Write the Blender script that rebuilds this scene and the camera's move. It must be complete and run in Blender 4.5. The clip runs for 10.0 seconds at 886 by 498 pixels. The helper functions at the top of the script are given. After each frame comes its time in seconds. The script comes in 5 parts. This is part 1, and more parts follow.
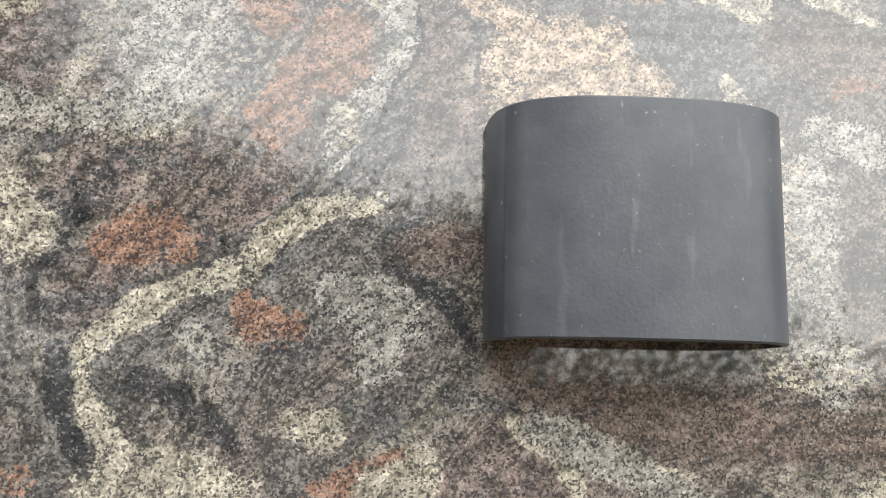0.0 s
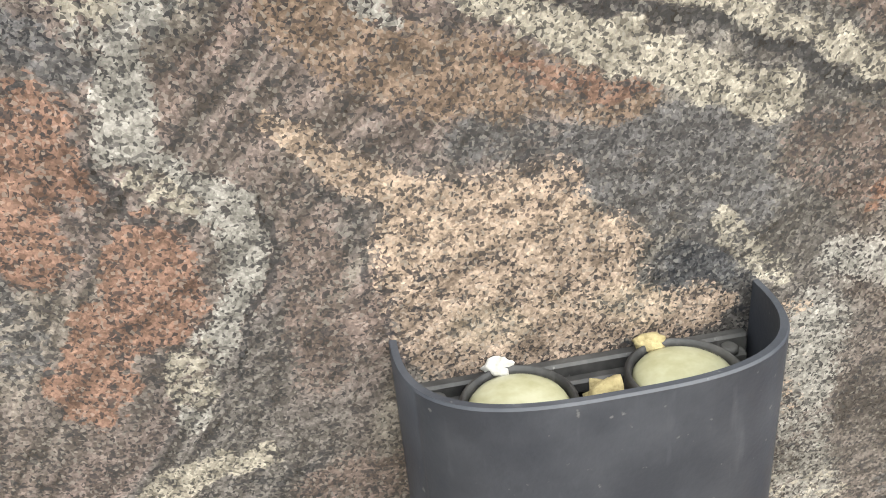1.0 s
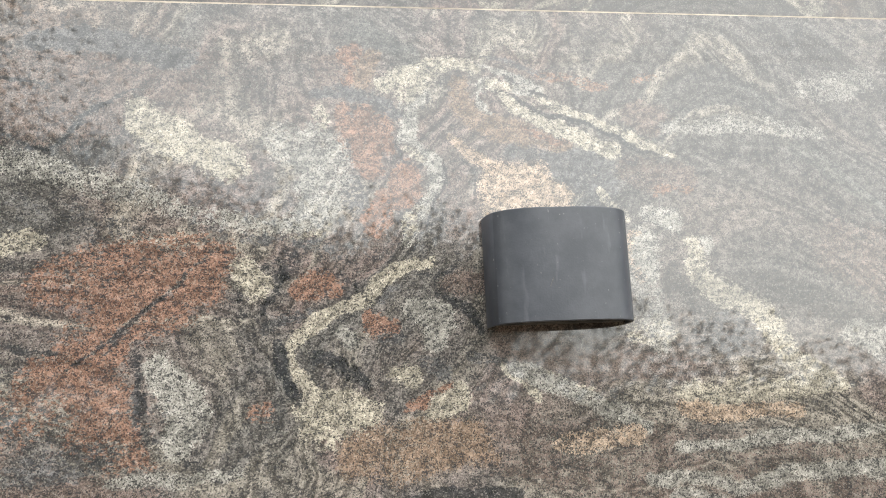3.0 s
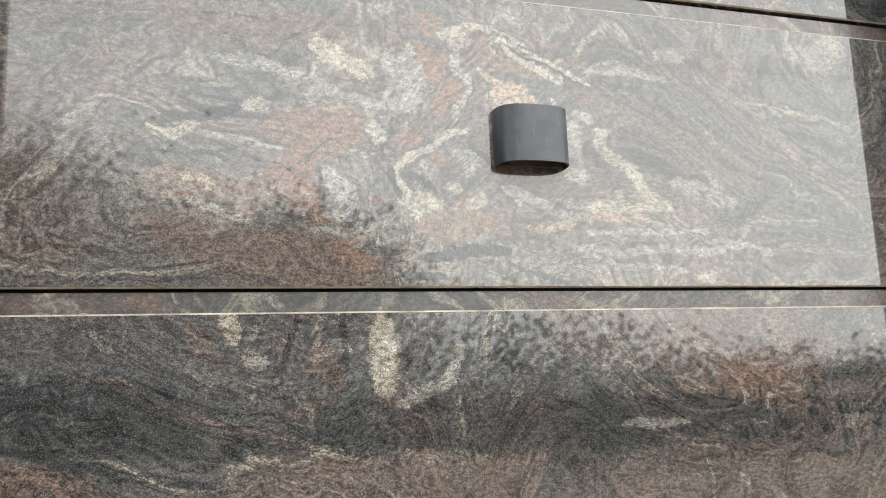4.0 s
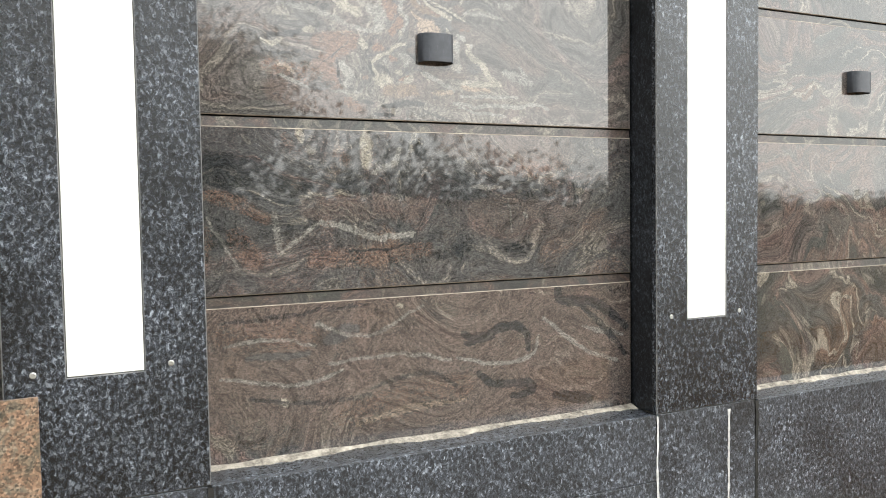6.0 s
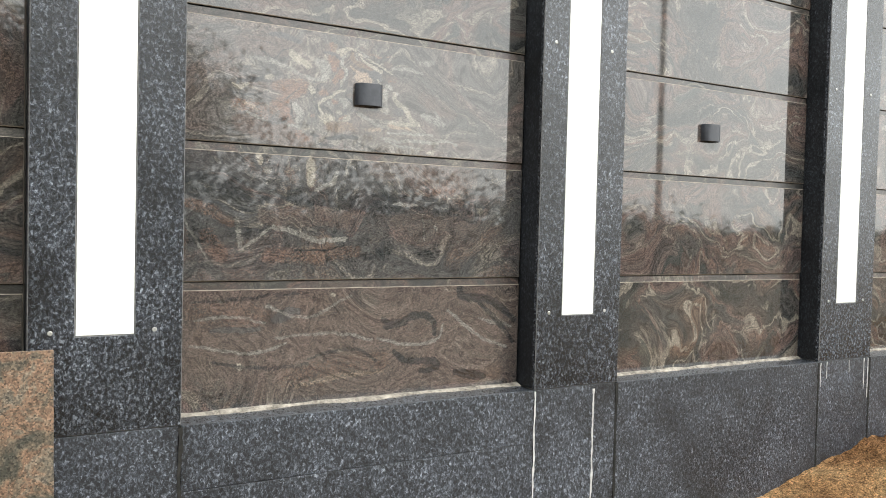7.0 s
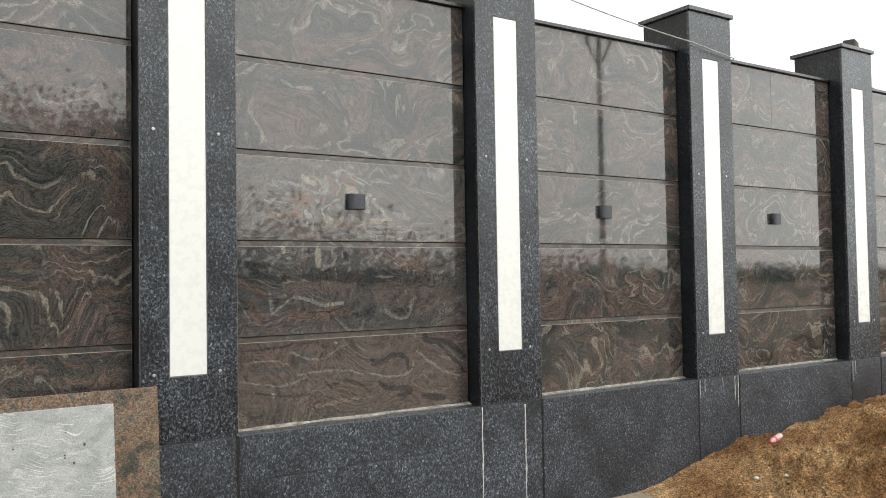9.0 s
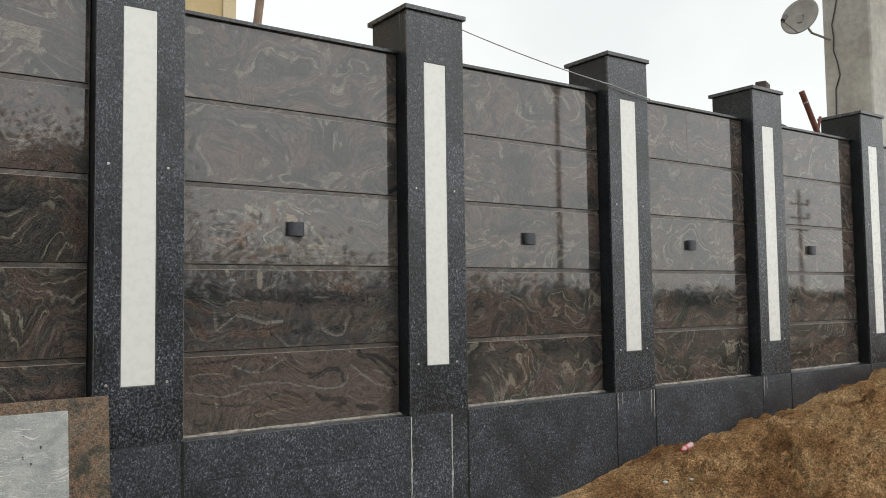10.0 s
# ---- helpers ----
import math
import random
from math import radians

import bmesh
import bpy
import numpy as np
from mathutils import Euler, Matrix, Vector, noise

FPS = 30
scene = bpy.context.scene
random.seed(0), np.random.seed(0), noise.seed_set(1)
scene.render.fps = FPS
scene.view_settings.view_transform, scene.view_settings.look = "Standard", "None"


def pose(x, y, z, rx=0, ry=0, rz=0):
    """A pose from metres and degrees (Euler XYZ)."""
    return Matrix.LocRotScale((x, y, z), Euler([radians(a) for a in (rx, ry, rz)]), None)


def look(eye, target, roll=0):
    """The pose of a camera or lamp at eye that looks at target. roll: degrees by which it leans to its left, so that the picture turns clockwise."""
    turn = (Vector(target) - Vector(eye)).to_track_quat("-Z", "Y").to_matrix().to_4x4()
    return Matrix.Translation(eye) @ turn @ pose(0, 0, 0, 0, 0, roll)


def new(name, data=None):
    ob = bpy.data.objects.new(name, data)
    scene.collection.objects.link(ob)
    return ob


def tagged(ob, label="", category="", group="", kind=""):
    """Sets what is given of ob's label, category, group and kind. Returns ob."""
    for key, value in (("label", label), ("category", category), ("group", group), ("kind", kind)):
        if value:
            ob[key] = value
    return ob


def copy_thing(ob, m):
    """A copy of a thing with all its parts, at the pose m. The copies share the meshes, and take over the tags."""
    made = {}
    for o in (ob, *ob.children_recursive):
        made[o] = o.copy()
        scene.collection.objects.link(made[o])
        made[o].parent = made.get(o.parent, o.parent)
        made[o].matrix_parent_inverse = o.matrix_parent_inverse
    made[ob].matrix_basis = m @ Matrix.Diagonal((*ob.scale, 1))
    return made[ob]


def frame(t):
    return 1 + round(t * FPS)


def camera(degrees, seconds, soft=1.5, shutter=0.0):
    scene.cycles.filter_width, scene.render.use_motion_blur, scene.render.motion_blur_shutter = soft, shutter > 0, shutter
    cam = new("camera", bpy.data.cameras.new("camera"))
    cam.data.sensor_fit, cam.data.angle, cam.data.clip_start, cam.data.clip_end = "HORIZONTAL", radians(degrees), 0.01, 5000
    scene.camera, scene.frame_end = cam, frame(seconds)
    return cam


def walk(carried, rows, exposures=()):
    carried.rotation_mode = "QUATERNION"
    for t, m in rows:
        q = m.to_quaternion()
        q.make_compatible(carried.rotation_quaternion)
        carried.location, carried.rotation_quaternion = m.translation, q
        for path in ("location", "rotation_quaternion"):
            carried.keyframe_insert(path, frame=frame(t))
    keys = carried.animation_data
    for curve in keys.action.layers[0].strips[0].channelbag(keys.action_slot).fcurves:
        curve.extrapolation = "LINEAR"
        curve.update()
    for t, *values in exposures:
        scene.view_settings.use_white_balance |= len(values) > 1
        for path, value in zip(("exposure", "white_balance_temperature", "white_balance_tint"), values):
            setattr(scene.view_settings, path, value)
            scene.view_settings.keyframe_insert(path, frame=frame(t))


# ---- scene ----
# ---------------------------------------------------------------- camera
cam = camera(56.6, 10.0, soft=0.95)
PATH = [
    (0, (0.010, -0.299, 1.764), (0.154, 1.671, 2.078), 1.2),
    (0.5, (0.022, -0.266, 1.900), (0.252, 1.700, 1.617), -1.2),
    (1, (0.042, -0.189, 1.984), (0.252, 1.572, 1.059), -5.7),
    (1.5, (0.049, -0.187, 2.030), (0.183, 1.457, 0.898), -4.7),
    (1.9, (0.047, -0.204, 2.005), (0.161, 1.547, 1.045), -2.9),
    (2, (0.049, -0.213, 2.009), (0.155, 1.591, 1.151), -2.9),
    (2.2, (0.037, -0.264, 1.991), (0.194, 1.651, 1.437), -2.9),
    (3.3, (-0.130, -0.714, 1.639), (0.207, 1.204, 2.097), -2.8),
    (3.5, (-0.180, -0.790, 1.605), (0.256, 1.123, 1.992), -4.1),
    (4, (-0.363, -1.040, 1.478), (0.233, 0.840, 1.808), -2.3),
    (4.5, (-0.493, -1.273, 1.429), (0.181, 0.599, 1.635), -2.6),
    (5, (-0.615, -1.550, 1.399), (0.176, 0.285, 1.478), -1.3),
    (5.5, (-0.781, -1.858, 1.378), (0.066, -0.048, 1.296), -0.2),
    (5.7, (-0.878, -1.992, 1.355), (-0.014, -0.191, 1.262), -0.5),
    (6.8, (-1.106, -2.702, 1.356), (-0.143, -0.951, 1.273), 0.5),
    (7, (-1.214, -2.822, 1.343), (-0.201, -1.098, 1.284), 1.4),
    (7.5, (-1.441, -3.139, 1.404), (-0.343, -1.468, 1.420), 0.4),
    (8, (-1.640, -3.428, 1.394), (-0.487, -1.796, 1.465), 0.3),
    (8.5, (-1.808, -3.652, 1.376), (-0.653, -2.021, 1.444), -0.8),
    (9, (-1.930, -3.926, 1.414), (-0.829, -2.257, 1.480), -0.9),
    (9.5, (-1.959, -4.212, 1.391), (-0.847, -2.553, 1.502), -0.8),
    (10, (-2.014, -4.439, 1.399), (-0.849, -2.818, 1.519), -0.8),
]
walk(cam, [(t, look(eye, target, roll)) for t, eye, target, roll in PATH],
     exposures=[(0, 1.35), (0.5, 1.5), (1.0, 1.42), (2.0, 1.45), (3.5, 1.25), (4.5, 1.22), (5.5, 1.2), (7.5, 0.82), (8.0, 0.5), (8.5, 0.5), (9.0, 0.5), (9.5, 0.22), (10.0, -0.08)])

# ---------------------------------------------------------------- world and sun
world = bpy.data.worlds.new("overcast_sky")
scene.world = world
world.use_nodes = True
wt = world.node_tree
wt.nodes.clear()
w_out = wt.nodes.new("ShaderNodeOutputWorld")
w_bg = wt.nodes.new("ShaderNodeBackground")
w_sky = wt.nodes.new("ShaderNodeTexSky")
w_sky.sky_type = "NISHITA"
w_sky.sun_disc = False
w_sky.sun_elevation = radians(45)
w_sky.sun_rotation = radians(146)
w_sky.dust_density = 3.0
w_coord = wt.nodes.new("ShaderNodeTexCoord")
w_noise = wt.nodes.new("ShaderNodeTexNoise")
w_noise.inputs["Scale"].default_value = 2.2
w_noise.inputs["Detail"].default_value = 5
w_ramp = wt.nodes.new("ShaderNodeValToRGB")
w_ramp.color_ramp.elements[0].position = 0.35
w_ramp.color_ramp.elements[0].color = (11.0, 11.4, 11.2, 1)
w_ramp.color_ramp.elements[1].position = 0.65
w_ramp.color_ramp.elements[1].color = (13.3, 13.6, 13.2, 1)
w_mix = wt.nodes.new("ShaderNodeMix")
w_mix.data_type = "RGBA"
w_mix.inputs["Factor"].default_value = 0.88
wt.links.new(w_coord.outputs["Generated"], w_noise.inputs["Vector"])
wt.links.new(w_noise.outputs["Fac"], w_ramp.inputs["Fac"])
wt.links.new(w_sky.outputs["Color"], w_mix.inputs["A"])
wt.links.new(w_ramp.outputs["Color"], w_mix.inputs["B"])
w_dot = wt.nodes.new("ShaderNodeVectorMath")
w_dot.operation = "DOT_PRODUCT"
w_dot.inputs[1].default_value = Vector((6, -9, 7)).normalized()
w_glow = wt.nodes.new("ShaderNodeMapRange")
w_glow.interpolation_type = "SMOOTHSTEP"
w_glow.inputs["From Min"].default_value = 0.2
w_glow.inputs["From Max"].default_value = 1.0
w_glow.inputs["To Min"].default_value = 0.80
w_glow.inputs["To Max"].default_value = 1.42
w_veil = wt.nodes.new("ShaderNodeVectorMath")
w_veil.operation = "SCALE"
wt.links.new(w_coord.outputs["Generated"], w_dot.inputs[0])
wt.links.new(w_dot.outputs["Value"], w_glow.inputs["Value"])
wt.links.new(w_mix.outputs["Result"], w_veil.inputs[0])
wt.links.new(w_glow.outputs["Result"], w_veil.inputs["Scale"])
wt.links.new(w_veil.outputs["Vector"], w_bg.inputs["Color"])
w_bg.inputs["Strength"].default_value = 0.116
wt.links.new(w_bg.outputs["Background"], w_out.inputs["Surface"])

sun_data = bpy.data.lights.new("sun", "SUN")
sun_data.energy = 0.4
sun_data.angle = radians(25)
sun_data.color = (1.0, 0.96, 0.9)
sun = new("sun", sun_data)
sun.matrix_world = look((6, -9, 11), (0, 0, 0))


# ---------------------------------------------------------------- material helpers
class Nodes:
    """A short way to write node trees."""

    def __init__(self, name):
        self.mat = bpy.data.materials.new(name)
        self.mat.use_nodes = True
        self.t = self.mat.node_tree
        self.b = self.t.nodes["Principled BSDF"]

    def put(self, socket, value):
        if isinstance(value, bpy.types.NodeSocket):
            self.t.links.new(value, socket)
        elif value is not None:
            socket.default_value = value

    def node(self, kind, **ins):
        n = self.t.nodes.new(kind)
        for k, v in ins.items():
            self.put(n.inputs[k], v)
        return n

    def math(self, op, a, b=None, c=None, clamp=False):
        n = self.t.nodes.new("ShaderNodeMath")
        n.operation, n.use_clamp = op, clamp
        for i, v in enumerate((a, b, c)):
            self.put(n.inputs[i], v)
        return n.outputs[0]

    def vec(self, op, a, b=None):
        n = self.t.nodes.new("ShaderNodeVectorMath")
        n.operation = op
        self.put(n.inputs[0], a)
        self.put(n.inputs[1], b)
        return n.outputs["Value"] if op in ("LENGTH", "DISTANCE") else n.outputs[0]

    def noise(self, vector, scale, detail=3.0, rough=0.5, distort=0.0, colour=False):
        n = self.node("ShaderNodeTexNoise", Vector=vector, Scale=scale, Detail=detail, Roughness=rough, Distortion=distort)
        return n.outputs["Color" if colour else "Fac"]

    def cells(self, vector, scale):
        n = self.node("ShaderNodeTexVoronoi", Vector=vector, Scale=scale)
        return n.outputs["Color"], n.outputs["Distance"]

    def ramp(self, fac, stops):
        n = self.t.nodes.new("ShaderNodeValToRGB")
        r = n.color_ramp
        while len(r.elements) < len(stops):
            r.elements.new(0.5)
        for e, (p, c) in zip(r.elements, stops):
            e.position = p
            e.color = (c, c, c, 1) if isinstance(c, (int, float)) else (*c, 1)
        self.put(n.inputs["Fac"], fac)
        return n.outputs["Color"]

    def mix(self, fac, a, b, blend="MIX"):
        n = self.t.nodes.new("ShaderNodeMix")
        n.data_type, n.blend_type = "RGBA", blend
        for k, v in (("Factor", fac), ("A", a), ("B", b)):
            if isinstance(v, tuple):
                v = (*v, 1)
            i = [s for s in n.inputs if s.name == k and s.type == ("VALUE" if k == "Factor" else "RGBA")][0]
            self.put(i, v)
        return [s for s in n.outputs if s.type == "RGBA"][0]

    def position(self):
        return self.node("ShaderNodeNewGeometry").outputs["Position"]

    def shifted(self, pos, spread=40.0):
        """World place, moved by a random step for each object."""
        rnd = self.node("ShaderNodeObjectInfo").outputs["Random"]
        step = self.node("ShaderNodeCombineXYZ", X=self.math("MULTIPLY", rnd, spread), Y=self.math("MULTIPLY", rnd, spread * 0.37),
                         Z=self.math("MULTIPLY", rnd, spread * 0.71)).outputs[0]
        return self.vec("ADD", pos, step)

    def bump(self, height, strength, distance):
        n = self.node("ShaderNodeBump", Height=height, Strength=strength, Distance=distance)
        self.put(self.b.inputs["Normal"], n.outputs["Normal"])

    def done(self, colour=None, rough=None, metal=None, ior=None, spec=None):
        for k, v in (("Base Color", colour), ("Roughness", rough), ("Metallic", metal), ("IOR", ior), ("Specular IOR Level", spec)):
            if isinstance(v, tuple):
                v = (*v, 1)
            self.put(self.b.inputs[k], v)
        return self.mat


# veins of the three slabs round the nearest lamp, and the shade painted below it: tone, strength, half width and the
# line that each follows (x, z)
LAMP_VEINS_A = [
    ("ash", 0.80, 0.0949, ((-0.083, 1.924), (0.217, 1.901),)), ("slate", 0.70, 0.0150, ((0.101, 1.900), (0.141, 1.888), (0.137, 1.871),)),
    ("slate", 0.70, 0.0060, ((0.072, 1.914), (0.101, 1.909), (0.151, 1.902), (0.181, 1.906),)), ("umber", 0.70, 0.0125, ((0.165, 1.899), (0.193, 1.892), (0.216, 1.890),)),
    ("umber", 0.70, 0.0110, ((0.169, 1.940), (0.199, 1.935),)), ("rust", 0.60, 0.0045, ((0.101, 1.974), (0.123, 1.969), (0.150, 1.964),)),
    ("rust", 0.50, 0.0040, ((0.177, 1.970), (0.196, 1.972),)), ("rust", 0.50, 0.0041, ((0.187, 1.880), (0.217, 1.881),)),
    ("rust", 0.75, 0.0091, ((-0.046, 1.990), (-0.046, 1.966),)), ("umber", 0.70, 0.0101, ((-0.066, 1.976), (-0.058, 1.974),)),
    ("ochre", 0.70, 0.0076, ((-0.031, 1.989), (-0.036, 1.962),)), ("slate", 0.75, 0.0050, ((-0.076, 1.959), (-0.056, 1.958), (-0.034, 1.953), (-0.011, 1.941),))]
LAMP_VEINS_B = [
    ("rust", 0.90, 0.0070, ((-0.050, 1.943), (-0.054, 1.921), (-0.058, 1.894),)), ("rust", 0.85, 0.0106, ((-0.035, 1.939), (-0.036, 1.914), (-0.033, 1.902),)),
    ("rust", 0.80, 0.0076, ((-0.021, 1.932), (-0.021, 1.919),)), ("rust", 0.95, 0.0100, ((-0.009, 1.900), (-0.013, 1.884), (-0.023, 1.877),)),
    ("rust", 0.70, 0.0076, ((-0.029, 1.871), (-0.030, 1.852),)), ("coal", 0.70, 0.0016, ((-0.012, 1.922), (-0.011, 1.906), (0.003, 1.901),)),
    ("coal", 0.70, 0.0033, ((-0.063, 1.916), (-0.066, 1.893), (-0.054, 1.882),)), ("coal", 0.60, 0.0010, ((-0.048, 1.923), (-0.047, 1.907),)),
    ("slate", 0.60, 0.0086, ((-0.047, 1.891), (-0.044, 1.875),)), ("cream", 0.60, 0.0066, ((-0.072, 1.945), (-0.067, 1.932),)),
    ("pearl", 0.60, 0.0086, ((-0.082, 1.908), (-0.078, 1.892),)), ("cream", 0.60, 0.0101, ((-0.092, 1.854), (-0.073, 1.856),)),
    ("pearl", 0.70, 0.0081, ((-0.008, 1.952), (-0.002, 1.964), (0.006, 1.956),))]
LAMP_VEINS_C = [
    ("cream", 0.85, 0.0065, ((-0.023, 1.962), (-0.011, 1.971), (0.003, 1.977), (0.023, 1.986), (0.037, 1.986), (0.046, 1.980),)),
    ("cream", 0.60, 0.0071, ((-0.009, 1.957), (0.001, 1.969),)),
    ("pearl", 0.80, 0.0060, ((-0.002, 1.946), (-0.003, 1.931), (-0.003, 1.918), (0.011, 1.907), (0.015, 1.894), (0.008, 1.878), (-0.005, 1.863), (-0.011, 1.846),)),
    ("cream", 0.60, 0.0040, ((-0.007, 1.916), (0.003, 1.910),)), ("cream", 0.60, 0.0050, ((-0.007, 1.865), (-0.009, 1.854),)),
    ("umber", 0.60, 0.0095, ((0.032, 1.893), (0.030, 1.868), (0.027, 1.851),)),
    ("coal", 0.90, 0.0016, ((0.017, 1.912), (0.021, 1.898), (0.020, 1.886), (0.010, 1.874), (0.004, 1.855),)),
    ("coal", 0.60, 0.0017, ((0.025, 1.925), (0.041, 1.908), (0.047, 1.890), (0.043, 1.867),)),
    ("peach", 0.85, 0.0046, ((0.029, 1.928), (0.043, 1.914), (0.060, 1.901), (0.067, 1.882),))]
LAMP_VEINS_D = [
    ("peach", 0.90, 0.0161, ((0.067, 1.888), (0.070, 1.860),)), ("peach", 0.90, 0.0151, ((0.087, 1.888), (0.090, 1.858),)),
    ("peach", 0.85, 0.0125, ((0.105, 1.872), (0.111, 1.858),)), ("peach", 0.80, 0.0070, ((0.121, 1.857), (0.142, 1.852),)),
    ("umber", 0.60, 0.0070, ((0.036, 1.974), (0.037, 1.961),)),
    ("ochre", 0.85, 0.0090, ((0.034, 1.969), (0.037, 1.954), (0.050, 1.941), (0.072, 1.931), (0.093, 1.926), (0.116, 1.917),)),
    ("rust", 0.80, 0.0031, ((0.082, 1.933), (0.101, 1.924), (0.124, 1.918),)), ("pearl", 0.75, 0.0056, ((0.052, 1.966), (0.068, 1.963), (0.083, 1.961), (0.101, 1.959),)),
    ("cream", 0.70, 0.0050, ((0.057, 1.965), (0.075, 1.962),)), ("pearl", 0.70, 0.0030, ((0.048, 1.984), (0.065, 1.976), (0.083, 1.971), (0.101, 1.963),)),
    ("slate", 0.60, 0.0030, ((0.055, 1.992), (0.069, 1.988), (0.094, 1.978), (0.112, 1.970),))]
LAMP_VEINS_E = [
    ("pearl", 0.70, 0.0026, ((0.049, 1.961), (0.052, 1.952), (0.062, 1.943),)),
    ("cream", 0.95, 0.0060, ((0.069, 1.955), (0.088, 1.945), (0.112, 1.932), (0.140, 1.916), (0.157, 1.912),)),
    ("cream", 0.85, 0.0035, ((0.099, 1.955), (0.120, 1.945), (0.150, 1.930), (0.180, 1.919), (0.208, 1.910),)),
    ("coal", 0.90, 0.0016, ((0.066, 1.959), (0.079, 1.956), (0.093, 1.947), (0.116, 1.940), (0.140, 1.930), (0.164, 1.918), (0.202, 1.907),)),
    ("coal", 0.90, 0.0016, ((0.094, 1.959), (0.107, 1.954),)), ("coal", 0.60, 0.0029, ((0.017, 1.973), (0.025, 1.971),)),
    ("coal", 0.60, 0.0016, ((0.010, 1.961), (0.011, 1.950),)), ("coal", 0.50, 0.0016, ((0.068, 1.974), (0.083, 1.966),)),
    ("cream", 0.58, 0.0050, ((0.142, 1.882), (0.150, 1.870), (0.160, 1.861),)), ("peach", 0.75, 0.0096, ((0.166, 1.844), (0.172, 1.815),))]
LAMP_VEINS_F = [
    ("pearl", 0.60, 0.0075, ((0.180, 1.863), (0.196, 1.857),)), ("pearl", 0.60, 0.0071, ((0.213, 1.832), (0.221, 1.841),)),
    ("pearl", 0.50, 0.0105, ((-0.101, 1.858), (-0.061, 1.870),)), ("ash", 0.60, 0.0120, ((-0.120, 1.867), (-0.118, 1.846),)),
    ("slate", 0.60, 0.0045, ((-0.090, 1.843), (-0.063, 1.836),)), ("slate", 0.60, 0.0045, ((-0.126, 1.848), (-0.104, 1.845),)),
    ("pearl", 0.60, 0.0080, ((-0.122, 1.829), (-0.115, 1.815),)), ("rust", 0.75, 0.0071, ((-0.087, 1.810), (-0.072, 1.816), (-0.063, 1.813),)),
    ("coal", 0.60, 0.0037, ((-0.113, 1.795), (-0.105, 1.809), (-0.094, 1.819),)), ("coal", 0.50, 0.0028, ((-0.058, 1.825), (-0.049, 1.811),)),
    ("slate", 0.60, 0.0060, ((-0.110, 1.781), (-0.095, 1.789), (-0.078, 1.794),)), ("ash", 0.60, 0.0120, ((-0.033, 1.769), (-0.004, 1.754),)),
    ("rust", 0.75, 0.0070, ((-0.040, 1.791), (-0.029, 1.781), (-0.019, 1.779),))]
LAMP_VEINS_G = [
    ("slate", 0.50, 0.0046, ((-0.031, 1.804), (-0.015, 1.810),)), ("coal", 0.65, 0.0060, ((-0.075, 1.758), (-0.059, 1.753), (-0.045, 1.745),)),
    ("slate", 0.60, 0.0040, ((-0.029, 1.773), (-0.013, 1.773),)), ("pearl", 0.75, 0.0110, ((-0.004, 1.794), (0.013, 1.786), (0.011, 1.768),)),
    ("pearl", 0.70, 0.0060, ((-0.057, 1.778), (-0.053, 1.772),)), ("coal", 0.70, 0.0040, ((0.012, 1.805), (0.027, 1.795), (0.035, 1.787), (0.042, 1.775),)),
    ("umber", 0.70, 0.0085, ((0.022, 1.811), (0.043, 1.814),)), ("coal", 0.50, 0.0025, ((-0.003, 1.819), (0.014, 1.818), (0.033, 1.827),)),
    ("cream", 0.95, 0.0055, ((-0.100, 1.758), (-0.091, 1.766), (-0.081, 1.780), (-0.068, 1.794), (-0.047, 1.802), (-0.029, 1.815), (-0.011, 1.827), (0.009, 1.828),)),
    ("cream", 0.90, 0.0050, ((-0.100, 1.758), (-0.094, 1.750), (-0.083, 1.741), (-0.075, 1.731), (-0.072, 1.724),))]
LAMP_VEINS_H = [
    ("coal", 0.95, 0.0037, ((-0.103, 1.769), (-0.102, 1.752), (-0.095, 1.740), (-0.084, 1.727),)), ("coal", 0.90, 0.0044, ((-0.090, 1.733), (-0.083, 1.724),)),
    ("cream", 0.80, 0.0080, ((-0.062, 1.731), (-0.052, 1.728),)), ("cream", 0.80, 0.0070, ((-0.024, 1.749), (-0.012, 1.746),)),
    ("rust", 0.75, 0.0055, ((-0.015, 1.728), (0.005, 1.730), (0.016, 1.736),)), ("rust", 0.60, 0.0070, ((-0.118, 1.725), (-0.110, 1.725),)),
    ("slate", 0.60, 0.0060, ((-0.000, 1.754), (0.016, 1.744),)), ("slate", 0.60, 0.0050, ((0.034, 1.756), (0.053, 1.751),)),
    # the long umber stroke paints the brown shade below the lamp
    ("umber", 0.75, 0.0105, ((0.056, 1.767), (0.098, 1.755), (0.140, 1.748), (0.196, 1.741),)), ("cream", 0.60, 0.0095, ((0.152, 1.777), (0.184, 1.765),)),
    ("coal", 0.70, 0.0024, ((0.057, 1.752), (0.077, 1.741), (0.104, 1.732), (0.129, 1.726),)), ("cream", 0.80, 0.0040, ((0.057, 1.746), (0.073, 1.739), (0.081, 1.727),))]
